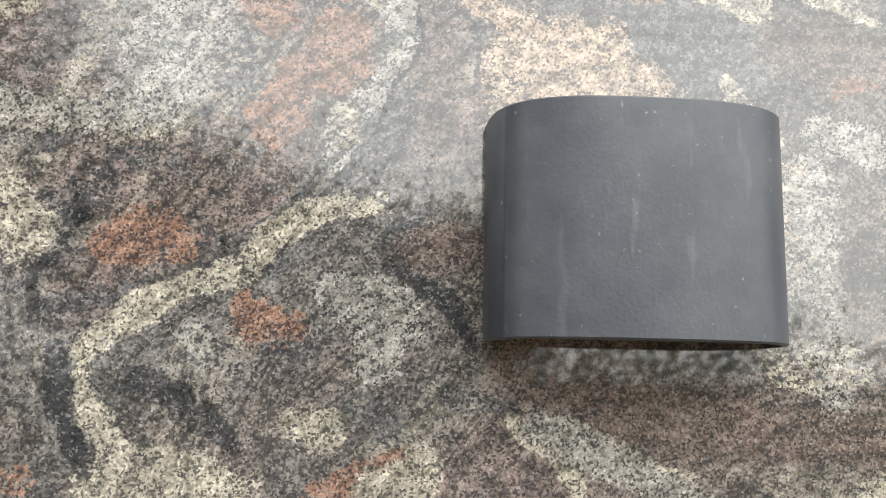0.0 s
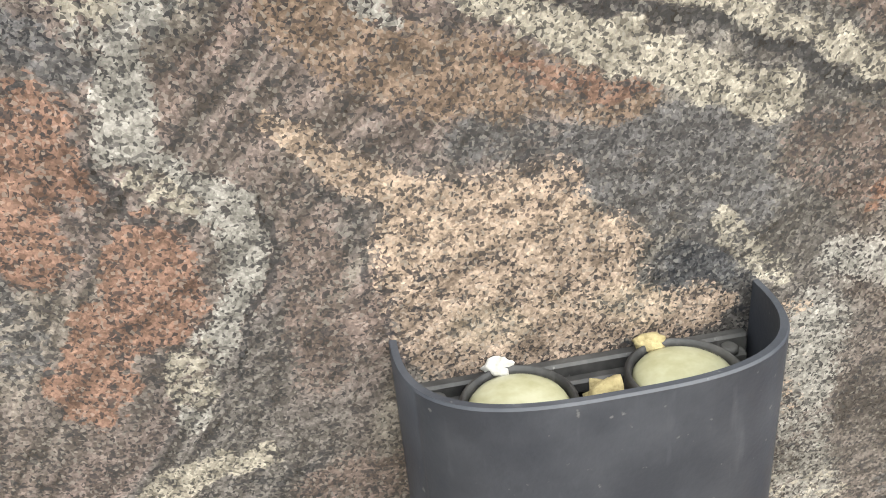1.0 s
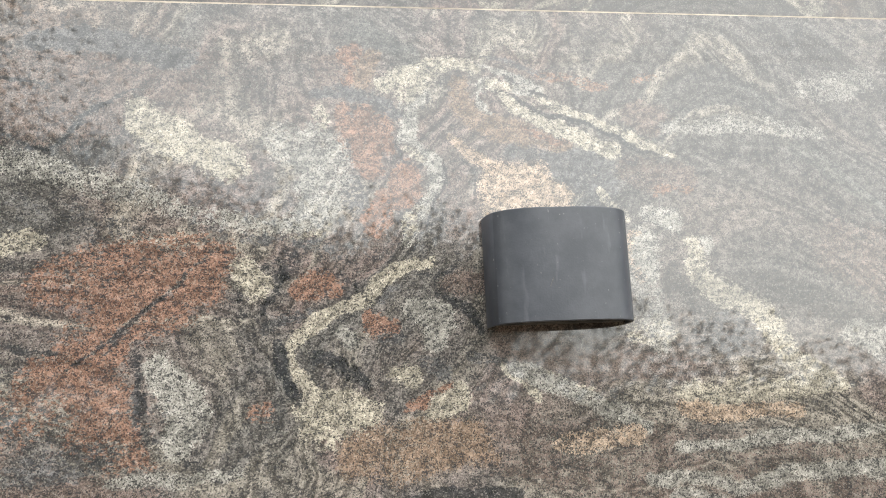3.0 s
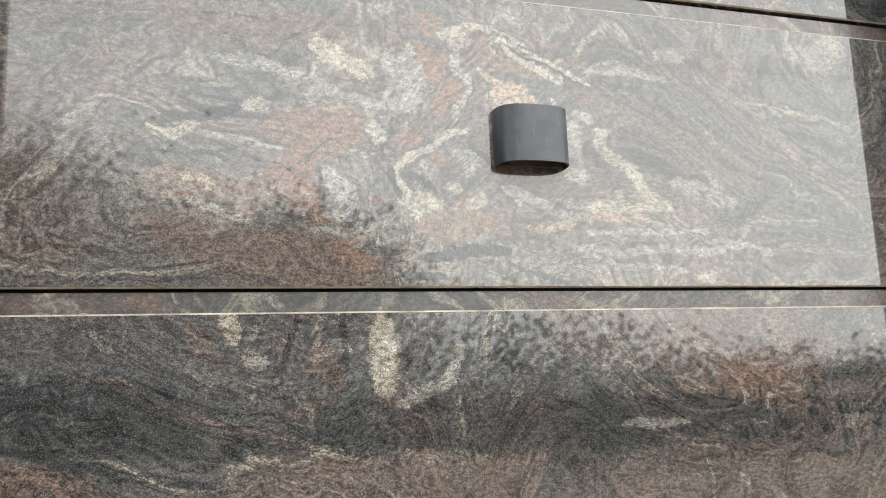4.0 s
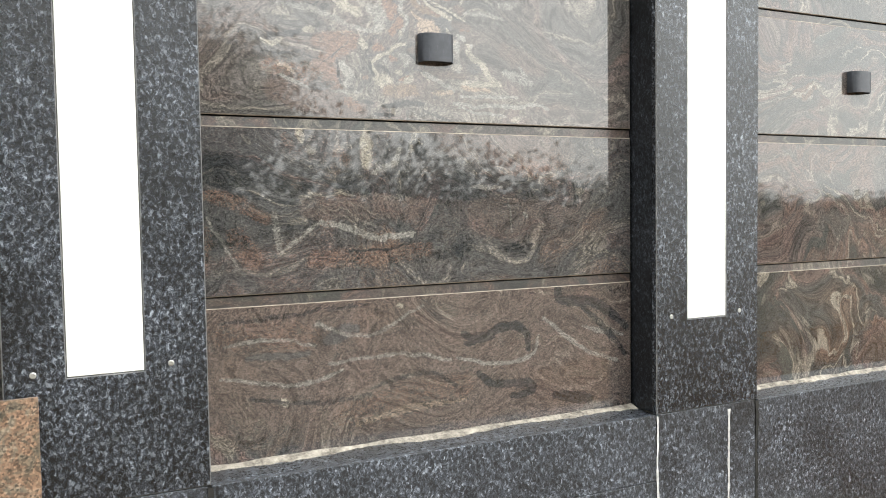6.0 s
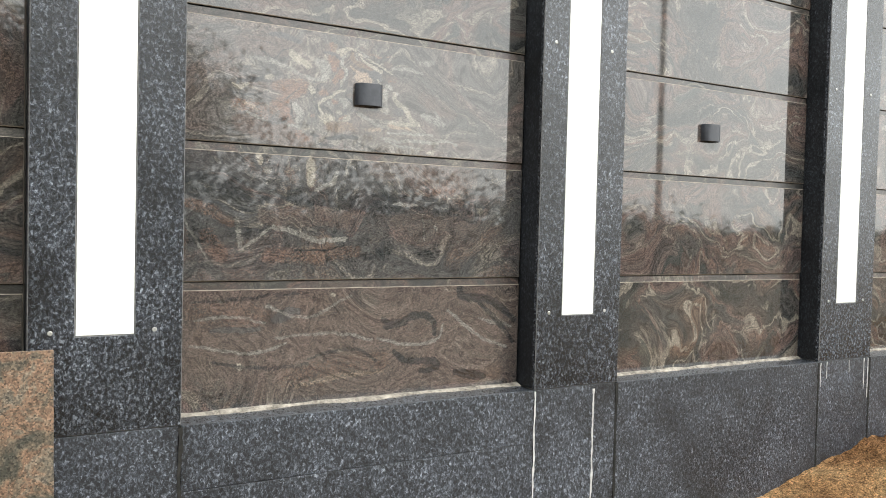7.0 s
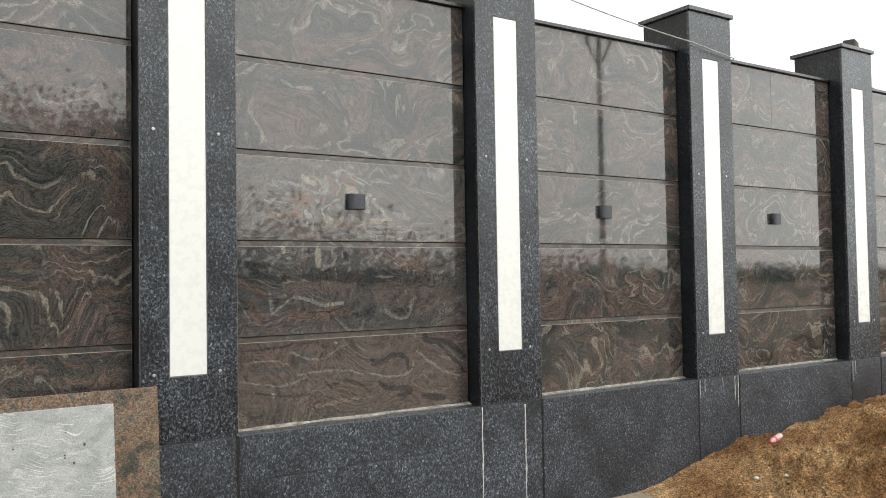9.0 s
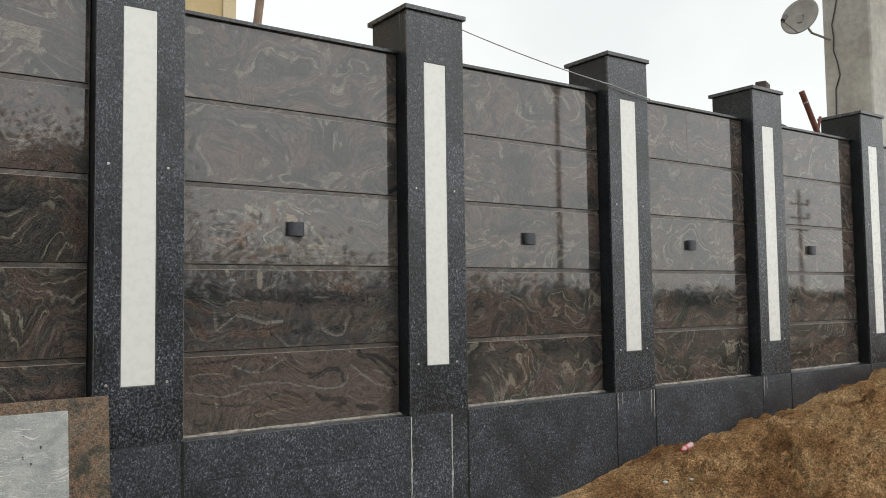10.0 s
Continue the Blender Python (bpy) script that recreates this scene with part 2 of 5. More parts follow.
LAMP_VEINS_I = [
    ("cream", 0.70, 0.0020, ((0.083, 1.747), (0.102, 1.739), (0.127, 1.730),)), ("pearl", 0.50, 0.0075, ((0.173, 1.841), (0.176, 1.814),)),
    ("umber", 0.50, 0.0280, ((-0.364, 1.974), (-0.261, 1.953), (-0.179, 1.973),)), ("coal", 0.70, 0.0017, ((-0.349, 1.966), (-0.287, 1.970), (-0.261, 1.959),)),
    ("coal", 0.70, 0.0016, ((-0.323, 1.946), (-0.271, 1.918), (-0.234, 1.942), (-0.196, 1.961),)),
    ("slate", 0.85, 0.0090, ((-0.277, 2.001), (-0.207, 1.991), (-0.168, 1.983),)), ("coal", 0.60, 0.0020, ((-0.364, 1.985), (-0.287, 1.990),)),
    ("cream", 0.85, 0.0145, ((-0.197, 1.937), (-0.173, 1.921),)), ("cream", 0.80, 0.0115, ((-0.153, 1.914), (-0.137, 1.905),)),
    ("pearl", 0.60, 0.0195, ((-0.097, 1.920), (-0.069, 1.909), (-0.077, 1.866),)),
    ("pearl", 0.45, 0.0085, ((-0.363, 1.908), (-0.287, 1.909), (-0.235, 1.895), (-0.155, 1.866), (-0.100, 1.855),))]
LAMP_VEINS_J = [
    ("coal", 0.85, 0.0080, ((-0.390, 1.824), (-0.346, 1.826), (-0.302, 1.844),)), ("cream", 0.75, 0.0065, ((-0.408, 1.811), (-0.380, 1.802), (-0.356, 1.815),)),
    ("cream", 0.75, 0.0095, ((-0.284, 1.847), (-0.272, 1.850),)), ("coal", 0.50, 0.0036, ((-0.407, 1.782), (-0.336, 1.780), (-0.287, 1.795),)),
    ("rust", 0.55, 0.0195, ((-0.262, 1.816), (-0.210, 1.827), (-0.156, 1.838),)), ("rust", 0.60, 0.0155, ((-0.252, 1.751), (-0.200, 1.793), (-0.156, 1.826),)),
    ("rust", 0.60, 0.0200, ((-0.212, 1.706), (-0.222, 1.739),)), ("coal", 0.70, 0.0016, ((-0.242, 1.761), (-0.194, 1.798), (-0.145, 1.843),)),
    ("coal", 0.60, 0.0020, ((-0.221, 1.771), (-0.184, 1.809),)), ("coal", 0.60, 0.0024, ((-0.302, 1.779), (-0.247, 1.772),)),
    ("peach", 0.70, 0.0055, ((-0.369, 1.749), (-0.340, 1.738), (-0.321, 1.729),)), ("umber", 0.60, 0.0325, ((-0.382, 1.694), (-0.262, 1.667), (-0.162, 1.641),))]
LAMP_VEINS_K = [
    ("rust", 0.45, 0.0160, ((-0.172, 1.662), (-0.136, 1.639),)), ("pearl", 0.60, 0.0045, ((-0.359, 1.718), (-0.311, 1.706), (-0.282, 1.694),)),
    ("pearl", 0.50, 0.0045, ((-0.212, 1.680), (-0.134, 1.687),)), ("slate", 0.50, 0.0125, ((-0.272, 1.694), (-0.212, 1.701),)),
    ("coal", 0.55, 0.0048, ((-0.200, 1.771), (-0.196, 1.722), (-0.160, 1.693),)), ("pearl", 0.75, 0.0140, ((-0.185, 1.754), (-0.165, 1.726), (-0.171, 1.705),)),
    ("coal", 0.50, 0.0096, ((-0.135, 1.811), (-0.090, 1.831),)), ("cream", 0.70, 0.0110, ((-0.124, 1.823), (-0.117, 1.814),)),
    ("cream", 0.80, 0.0170, ((-0.073, 1.720), (-0.048, 1.716),)), ("cream", 0.80, 0.0090, ((0.006, 1.722), (0.024, 1.727),)),
    ("ochre", 0.70, 0.0205, ((-0.052, 1.694), (0.033, 1.695),)), ("coal", 0.95, 0.0076, ((-0.060, 1.651), (0.001, 1.654), (0.059, 1.659),)),
    ("coal", 0.95, 0.0056, ((-0.084, 1.623), (-0.035, 1.621),))]
LAMP_VEINS_L = [
    ("coal", 0.55, 0.0060, ((-0.125, 1.660), (-0.088, 1.652),)), ("pearl", 0.50, 0.0115, ((0.171, 1.847), (0.171, 1.797), (0.180, 1.760),)),
    ("slate", 0.50, 0.0141, ((0.213, 1.772), (0.252, 1.765),)), ("cream", 0.80, 0.0095, ((0.209, 1.841), (0.218, 1.809), (0.261, 1.783), (0.283, 1.751), (0.314, 1.732),)),
    ("pearl", 0.60, 0.0136, ((0.340, 1.769), (0.426, 1.735),)), ("pearl", 0.75, 0.0065, ((0.067, 1.746), (0.114, 1.727), (0.160, 1.701),)),
    ("cream", 0.75, 0.0086, ((0.195, 1.724), (0.320, 1.726),)), ("peach", 0.70, 0.0065, ((0.193, 1.712), (0.284, 1.708),)),
    ("pearl", 0.70, 0.0046, ((0.184, 1.686), (0.281, 1.690), (0.383, 1.692),)),
    ("pearl", 0.75, 0.0060, ((0.163, 1.666), (0.244, 1.659), (0.310, 1.665), (0.392, 1.661), (0.450, 1.674), (0.497, 1.662),)),
    ("pearl", 0.70, 0.0046, ((0.180, 1.654), (0.254, 1.638), (0.339, 1.633),))]
LAMP_VEINS_M = [
    ("peach", 0.60, 0.0070, ((0.092, 1.693), (0.154, 1.696),)), ("coal", 0.60, 0.0040, ((0.064, 1.643), (0.115, 1.624), (0.151, 1.618),)),
    ("cream", 0.60, 0.0106, ((0.371, 1.623), (0.385, 1.622),)), ("pearl", 0.50, 0.0060, ((0.200, 1.931), (0.282, 1.939), (0.336, 1.926),)),
    ("pearl", 0.45, 0.0116, ((0.321, 1.967), (0.380, 1.975),)), ("pearl", 0.50, 0.0055, ((0.391, 1.780), (0.416, 1.760),))]
LAMP_CLOUDS = [
    ("rust", 0.38, 0.0305, ((-0.397, 1.745), (-0.287, 1.720), (-0.202, 1.706),)),
    ("rust", 0.42, 0.0215, ((-0.262, 1.756), (-0.200, 1.793), (-0.134, 1.832),)),
    ("umber", 0.65, 0.0300, ((-0.381, 1.674), (-0.263, 1.647), (-0.131, 1.634),)),
    ("umber", 0.60, 0.0335, ((-0.383, 1.956), (-0.261, 1.959), (-0.152, 1.968),)),
    ("rust", 0.40, 0.0180, ((-0.044, 1.940), (-0.042, 1.872),)),
    ("slate", 0.30, 0.0160, ((-0.381, 1.867), (-0.287, 1.872), (-0.199, 1.849),)),
    ("umber", 0.50, 0.0282, ((0.336, 1.833), (0.470, 1.779),)),
    ("umber", 0.50, 0.0271, ((0.051, 1.695), (0.182, 1.671), (0.376, 1.650),))]
LAMP_VEINS = LAMP_CLOUDS + LAMP_VEINS_A + LAMP_VEINS_B + LAMP_VEINS_C + LAMP_VEINS_D + LAMP_VEINS_E + LAMP_VEINS_F + LAMP_VEINS_G + LAMP_VEINS_H + LAMP_VEINS_I + LAMP_VEINS_J + LAMP_VEINS_K + LAMP_VEINS_L + LAMP_VEINS_M
KNEE_VEINS_A = [
    ("slate", 0.50, 0.0640, ((-0.563, 1.528), (-0.081, 1.504), (0.276, 1.512),)), ("coal", 0.40, 0.0350, ((-0.190, 1.435), (0.146, 1.420), (0.695, 1.410),)),
    ("umber", 0.28, 0.0766, ((0.267, 1.332), (0.688, 1.312),)), ("umber", 0.50, 0.0540, ((0.152, 1.546), (0.553, 1.534),)),
    ("cream", 0.70, 0.0100, ((-0.317, 1.591), (-0.308, 1.544),)), ("cream", 0.85, 0.0155, ((-0.119, 1.562), (-0.117, 1.484),)),
    ("pearl", 0.51, 0.0090, ((-0.099, 1.463), (-0.038, 1.478), (-0.016, 1.525),)), ("pearl", 0.41, 0.0085, ((0.034, 1.579), (0.020, 1.525),)),
    ("pearl", 0.48, 0.0100, ((-0.289, 1.524), (-0.277, 1.520),)), ("coal", 0.85, 0.0156, ((0.038, 1.541), (0.060, 1.508),)),
    ("coal", 0.70, 0.0048, ((-0.222, 1.587), (-0.249, 1.516),)), ("coal", 0.70, 0.0040, ((-0.079, 1.562), (-0.090, 1.499),)),
    ("coal", 0.70, 0.0048, ((-0.173, 1.577), (-0.167, 1.505),)), ("slate", 0.70, 0.0095, ((-0.153, 1.567), (-0.146, 1.505),))]
KNEE_VEINS_B = [
    ("coal", 0.60, 0.0052, ((-0.046, 1.567), (-0.057, 1.504),)), ("pearl", 0.41, 0.0050, ((-0.196, 1.577), (-0.208, 1.516),)),
    ("pearl", 0.34, 0.0050, ((-0.267, 1.586), (-0.283, 1.546),)), ("rust", 0.34, 0.0165, ((-0.198, 1.516), (-0.176, 1.493),)),
    ("rust", 0.23, 0.0135, ((-0.356, 1.556), (-0.337, 1.527),)), ("pearl", 0.34, 0.0075, ((-0.467, 1.556), (-0.449, 1.537),)),
    ("coal", 0.60, 0.0228, ((-0.564, 1.491), (-0.386, 1.469),)), ("rust", 0.37, 0.0195, ((-0.565, 1.395), (-0.487, 1.376), (-0.407, 1.327),)),
    ("rust", 0.31, 0.0320, ((-0.488, 1.286), (-0.445, 1.227),)), ("rust", 0.28, 0.0260, ((-0.574, 1.292), (-0.583, 1.230),)),
    ("pearl", 0.48, 0.0060, ((-0.565, 1.337), (-0.532, 1.280), (-0.489, 1.211),)), ("pearl", 0.41, 0.0105, ((-0.388, 1.345), (-0.373, 1.250),)),
    ("coal", 0.50, 0.0092, ((-0.342, 1.314), (-0.352, 1.276),)), ("pearl", 0.51, 0.0055, ((-0.371, 1.238), (-0.294, 1.296), (-0.254, 1.328),))]
KNEE_VEINS_C = [
    ("pearl", 0.62, 0.0095, ((-0.254, 1.323), (-0.173, 1.302), (-0.089, 1.276), (0.022, 1.279),)),
    ("rust", 0.34, 0.0291, ((-0.276, 1.218), (-0.144, 1.220), (0.067, 1.236),)), ("coal", 0.70, 0.0032, ((-0.175, 1.234), (-0.046, 1.244), (0.022, 1.260),)),
    ("coal", 0.80, 0.0060, ((-0.564, 1.427), (-0.433, 1.393), (-0.331, 1.369),)), ("pearl", 0.41, 0.0025, ((-0.451, 1.397), (-0.369, 1.380),)),
    ("umber", 0.50, 0.0335, ((-0.292, 1.359), (0.025, 1.355),)), ("coal", 0.50, 0.0185, ((0.101, 1.212), (0.212, 1.236),)),
    ("pearl", 0.48, 0.0075, ((0.220, 1.417), (0.324, 1.418),)), ("pearl", 0.41, 0.0035, ((0.346, 1.380), (0.363, 1.282),)),
    ("pearl", 0.55, 0.0060, ((0.402, 1.333), (0.410, 1.325),)), ("rust", 0.28, 0.0105, ((-0.328, 1.429), (-0.315, 1.419),)),
    ("rust", 0.28, 0.0290, ((0.408, 1.476), (0.518, 1.439),)), ("coal", 0.50, 0.0176, ((0.340, 1.227), (0.393, 1.223),))]
KNEE_CLOUDS = [
    ("coal", 0.55, 0.0475, ((-0.581, 1.464), (-0.083, 1.442), (0.544, 1.391),)),
    ("umber", 0.25, 0.0631, ((0.048, 1.354), (0.398, 1.303), (0.715, 1.262),)),
    ("rust", 0.35, 0.0400, ((0.278, 1.535), (0.551, 1.498),))]
KNEE_VEINS = KNEE_CLOUDS + KNEE_VEINS_A + KNEE_VEINS_B + KNEE_VEINS_C
FOOT_VEINS_A = [
    ("umber", 0.62, 0.2383, ((-0.541, 0.949), (0.051, 0.911), (0.814, 0.884),)), ("rust", 0.25, 0.0430, ((-0.541, 1.022), (-0.280, 1.009),)),
    ("rust", 0.25, 0.0486, ((-0.200, 0.771), (0.186, 0.819),)), ("ash", 0.40, 0.0345, ((-0.119, 1.040), (0.139, 1.049),)),
    ("coal", 0.95, 0.0157, ((0.525, 1.087), (0.546, 1.054), (0.676, 1.037), (0.799, 0.953),)),
    ("coal", 0.95, 0.0124, ((0.185, 0.974), (0.236, 0.955), (0.325, 0.986), (0.397, 0.974), (0.412, 0.908),)), ("coal", 0.80, 0.0092, ((0.289, 0.954), (0.192, 0.947),)),
    ("coal", 0.95, 0.0124, ((0.236, 0.846), (0.284, 0.811), (0.399, 0.802), (0.429, 0.778), (0.356, 0.767),)), ("coal", 0.95, 0.0163, ((0.514, 0.749), (0.654, 0.724),)),
    ("slate", 0.85, 0.0180, ((-0.246, 0.988), (-0.190, 1.012), (-0.160, 1.022),)), ("cream", 0.90, 0.0095, ((-0.370, 0.834), (-0.363, 0.829),))]
FOOT_VEINS_B = [
    ("cream", 0.80, 0.0065, ((-0.027, 1.076), (-0.019, 1.073),)), ("pearl", 0.48, 0.0060, ((-0.541, 0.913), (-0.338, 0.875), (-0.200, 0.904),)),
    ("pearl", 0.48, 0.0060, ((-0.240, 0.926), (-0.035, 0.932), (0.140, 0.901),)), ("pearl", 0.53, 0.0070, ((0.471, 1.002), (0.626, 0.891), (0.760, 0.837),)),
    ("pearl", 0.53, 0.0065, ((0.163, 0.903), (0.278, 0.875), (0.423, 0.886), (0.452, 0.949),)), ("pearl", 0.44, 0.0075, ((0.625, 0.962), (0.786, 0.926),)),
    ("peach", 0.36, 0.0105, ((-0.160, 0.743), (0.008, 0.768), (0.186, 0.773),)), ("coal", 0.50, 0.0065, ((-0.540, 1.059), (-0.338, 1.069), (-0.119, 1.089),)),
    ("pearl", 0.44, 0.0060, ((-0.280, 1.038), (-0.119, 0.997), (0.050, 1.069),)), ("slate", 0.60, 0.0095, ((-0.469, 0.959), (-0.299, 0.960),)),
    ("coal", 0.60, 0.0108, ((0.624, 1.024), (0.709, 0.957), (0.792, 0.858),))]
FOOT_VEINS_C = [
    ("coal", 0.50, 0.0070, ((-0.119, 0.843), (0.051, 0.870), (0.163, 0.820),)), ("coal", 0.50, 0.0065, ((-0.469, 0.851), (-0.280, 0.817), (-0.119, 0.823),)),
    ("pearl", 0.44, 0.0050, ((-0.532, 0.994), (-0.394, 1.005), (-0.280, 0.980),))]
FOOT_VEINS = FOOT_VEINS_A + FOOT_VEINS_B + FOOT_VEINS_C
TONES = {"umber": (0.126, 0.097, 0.086), "slate": (0.086, 0.084, 0.086), "ochre": (0.165, 0.118, 0.088), "rust": (0.186, 0.112, 0.084), "pearl": (0.245, 0.234, 0.214),
         "cream": (0.300, 0.272, 0.224), "peach": (0.305, 0.232, 0.178), "coal": (0.026, 0.028, 0.032)}
ASH = (0.138, 0.126, 0.119)
CHANNEL = {"rust": (0, 0), "peach": (0, 1), "cream": (0, 2), "ochre": (0, 3), "coal": (1, 0), "slate": (1, 1), "pearl": (1, 2), "umber": (1, 3)}


def swirl_granite(name, patches=False, rough=0.012, dim=1.0, ash=0.0):
    """Polished multicolour granite: folded layers of coal, grey, rust and cream, broken into crystals."""
    n = Nodes(name)
    half = (0.5, 0.5, 0.5)
    pos = n.position()
    p = n.shifted(pos)
    warp = n.vec("SUBTRACT", n.noise(p, 1.9, 1.0, 0.5, colour=True), half)
    q = n.vec("ADD", p, n.vec("MULTIPLY", warp, (1.1, 1.1, 0.7)))
    fold = n.vec("SUBTRACT", n.noise(q, 5.2, 2.0, 0.55, colour=True), half)
    q = n.vec("ADD", q, n.vec("MULTIPLY", fold, (0.34, 0.34, 0.22)))
    crinkle = n.vec("SUBTRACT", n.noise(q, 24.0, 4.0, 0.65, colour=True), half)
    q = n.vec("ADD", q, n.vec("MULTIPLY", crinkle, (0.05, 0.05, 0.036)))
    q = n.vec("MULTIPLY", q, (0.75, 0.75, 2.0))
    f = n.noise(q, 1.5, 1.0, 0.4)
    tone = n.noise(n.vec("ADD", q, (3.1, 8.2, 1.7)), 1.9, 2.0, 0.55)
    base = n.ramp(tone, [(0.30, (0.030, 0.034, 0.033)), (0.39, (0.062, 0.059, 0.055)), (0.45, (0.088, 0.071, 0.062)), (0.52, (0.138, 0.096, 0.086)),
                         (0.57, (0.098, 0.086, 0.080)), (0.63, (0.058, 0.059, 0.056)), (0.70, (0.135, 0.094, 0.073))])
    # layers: pale and dark lines that follow the folds, each only in some places
    where = n.noise(n.vec("ADD", q, (5.0, 2.0, 9.0)), 2.6, 2.0, 0.55)
    lay1 = n.math("SINE", n.math("MULTIPLY", f, 70.0))
    lay2 = n.math("SINE", n.math("MULTIPLY_ADD", f, 88.0, 1.3))
    lay3 = n.math("SINE", n.math("MULTIPLY_ADD", f, 61.0, 2.2))
    pale = n.math("MULTIPLY", n.ramp(n.math("MULTIPLY_ADD", lay1, 0.5, 0.5), [(0.80, 0.0), (0.95, 1.0)]), n.ramp(where, [(0.44, 0.0), (0.56, 1.0)]))
    base = n.mix(n.math("MULTIPLY", pale, 0.8), base, (0.26, 0.232, 0.192))
    dark = n.math("MULTIPLY", n.ramp(n.math("MULTIPLY_ADD", lay2, 0.5, 0.5), [(0.70, 0.0), (0.88, 1.0)]), n.ramp(where, [(0.36, 1.0), (0.56, 0.15)]))
    base = n.mix(n.math("MULTIPLY", dark, 0.72), base, (0.032, 0.036, 0.038))
    rusty = n.math("MULTIPLY", n.ramp(lay3, [(0.4, 0.0), (1.0, 1.0)]), n.ramp(tone, [(0.42, 0.0), (0.5, 0.6), (0.6, 0.0)]))
    base = n.mix(n.math("MULTIPLY", rusty, 0.8), base, (0.155, 0.097, 0.072))
    fine = n.math("SINE", n.math("MULTIPLY_ADD", n.noise(n.vec("ADD", q, (1.0, 4.0, 2.0)), 4.0, 3.0, 0.6), 120.0, 0.4))
    base = n.mix(1.0, base, n.ramp(n.math("MULTIPLY_ADD", fine, 0.5, 0.5), [(0.0, 0.58), (0.3, 0.93), (1.0, 1.3)]), "MULTIPLY")
    blot = n.noise(n.vec("MULTIPLY", q, (1.6, 1.6, 1.2)), 4.3, 2.0, 0.5)
    base = n.mix(n.ramp(blot, [(0.655, 0.0), (0.68, 0.8)]), base, (0.05, 0.058, 0.055))
    base = n.mix(n.ramp(blot, [(0.29, 0.7), (0.325, 0.0)]), base, (0.27, 0.242, 0.2))
    # crystals of two sizes; each has random values of its own
    jig = n.vec("SUBTRACT", n.noise(pos, 520.0, 2.0, colour=True), half)
    g = n.vec("ADD", pos, n.vec("MULTIPLY", jig, (0.0018, 0.0018, 0.0018)))
    r1 = n.node("ShaderNodeSeparateColor", Color=n.cells(g, 1200.0)[0])
    drawn = n.vec("ADD", n.vec("MULTIPLY", g, (0.7, 1.0, 1.2)), n.vec("MULTIPLY", fold, (0.008, 0.008, 0.008)))
    r2 = n.node("ShaderNodeSeparateColor", Color=n.cells(drawn, 640.0)[0])
    clump = n.noise(drawn, 170.0, 4.0, 0.7)
    # the slab's own veins, taken up crystal by crystal
    if patches:
        base = n.mix(ash, base, ASH)
        veins = []
        for name in ("stone_warm", "stone_cold"):
            at = n.t.nodes.new("ShaderNodeAttribute")
            at.attribute_name = name
            rgb = n.node("ShaderNodeSeparateColor", Color=at.outputs["Color"])
            veins.append((rgb.outputs[0], rgb.outputs[1], rgb.outputs[2], at.outputs["Alpha"]))
        rag = n.math("MULTIPLY_ADD", n.math("SUBTRACT", n.noise(drawn, 260.0, 3.0, 0.65), 0.5), 1.1, n.math("MULTIPLY", n.math("SUBTRACT", n.noise(drawn, 75.0, 3.0, 0.6), 0.5), 0.8))
        lots = (r1.outputs[0], r2.outputs[0], r1.outputs[1], r2.outputs[1], r1.outputs[2], r2.outputs[2])
        for k, (tone, colour) in enumerate(TONES.items()):
            w = veins[CHANNEL[tone][0]][CHANNEL[tone][1]]
            lot = n.math("MULTIPLY_ADD", n.math("SUBTRACT", lots[k % 6], 0.5), 0.4 if tone == "coal" else 0.6, n.math("ADD", w, rag))
            on = n.math("MULTIPLY", n.ramp(lot, [(0.36, 0.0), (0.56, 1.0)]), n.ramp(w, [(0.02, 0.0), (0.22, 0.80 if tone == "coal" else 0.94)]))
            base = n.mix(on, base, colour)
        thread = n.math("SINE", n.math("MULTIPLY_ADD", f, 170.0, 0.8))
        base = n.mix(1.0, base, n.ramp(n.math("MULTIPLY_ADD", n.math("ADD", thread, fine), 0.25, 0.5), [(0.0, 0.62), (0.45, 1.0), (1.0, 1.28)]), "MULTIPLY")
    gain = n.ramp(r1.outputs[0], [(0.0, 0.56), (0.35, 0.92), (0.75, 1.12), (1.0, 1.5)])
    c = n.mix(1.0, base, gain, "MULTIPLY")
    c = n.mix(1.0, c, n.ramp(clump, [(0.3, 0.55), (0.7, 1.45)]), "MULTIPLY")
    c = n.mix(1.0, c, n.ramp(n.noise(pos, 900.0, 2.0, 0.6), [(0.35, 0.82), (0.65, 1.18)]), "MULTIPLY")
    c = n.mix(n.math("MULTIPLY", n.math("GREATER_THAN", r1.outputs[1], 0.87), 0.28), c, (0.36, 0.34, 0.305))
    flake = n.math("LESS_THAN", r1.outputs[2], n.math("MULTIPLY_ADD", clump, -1.0, 0.71))
    c = n.mix(n.math("MULTIPLY", flake, 0.78), c, (0.026, 0.027, 0.031))
    flake = n.math("LESS_THAN", r2.outputs[1], n.math("MULTIPLY_ADD", clump, -0.5, 0.32))
    c = n.mix(n.math("MULTIPLY", flake, 0.6), c, (0.034, 0.035, 0.040))
    c = n.mix(1.0, c, (dim, dim, dim), "MULTIPLY")
    haze = n.noise(pos, 5.0, 4.0, 0.6)
    return n.done(c, n.math("MULTIPLY_ADD", haze, 0.04, rough), ior=1.67)


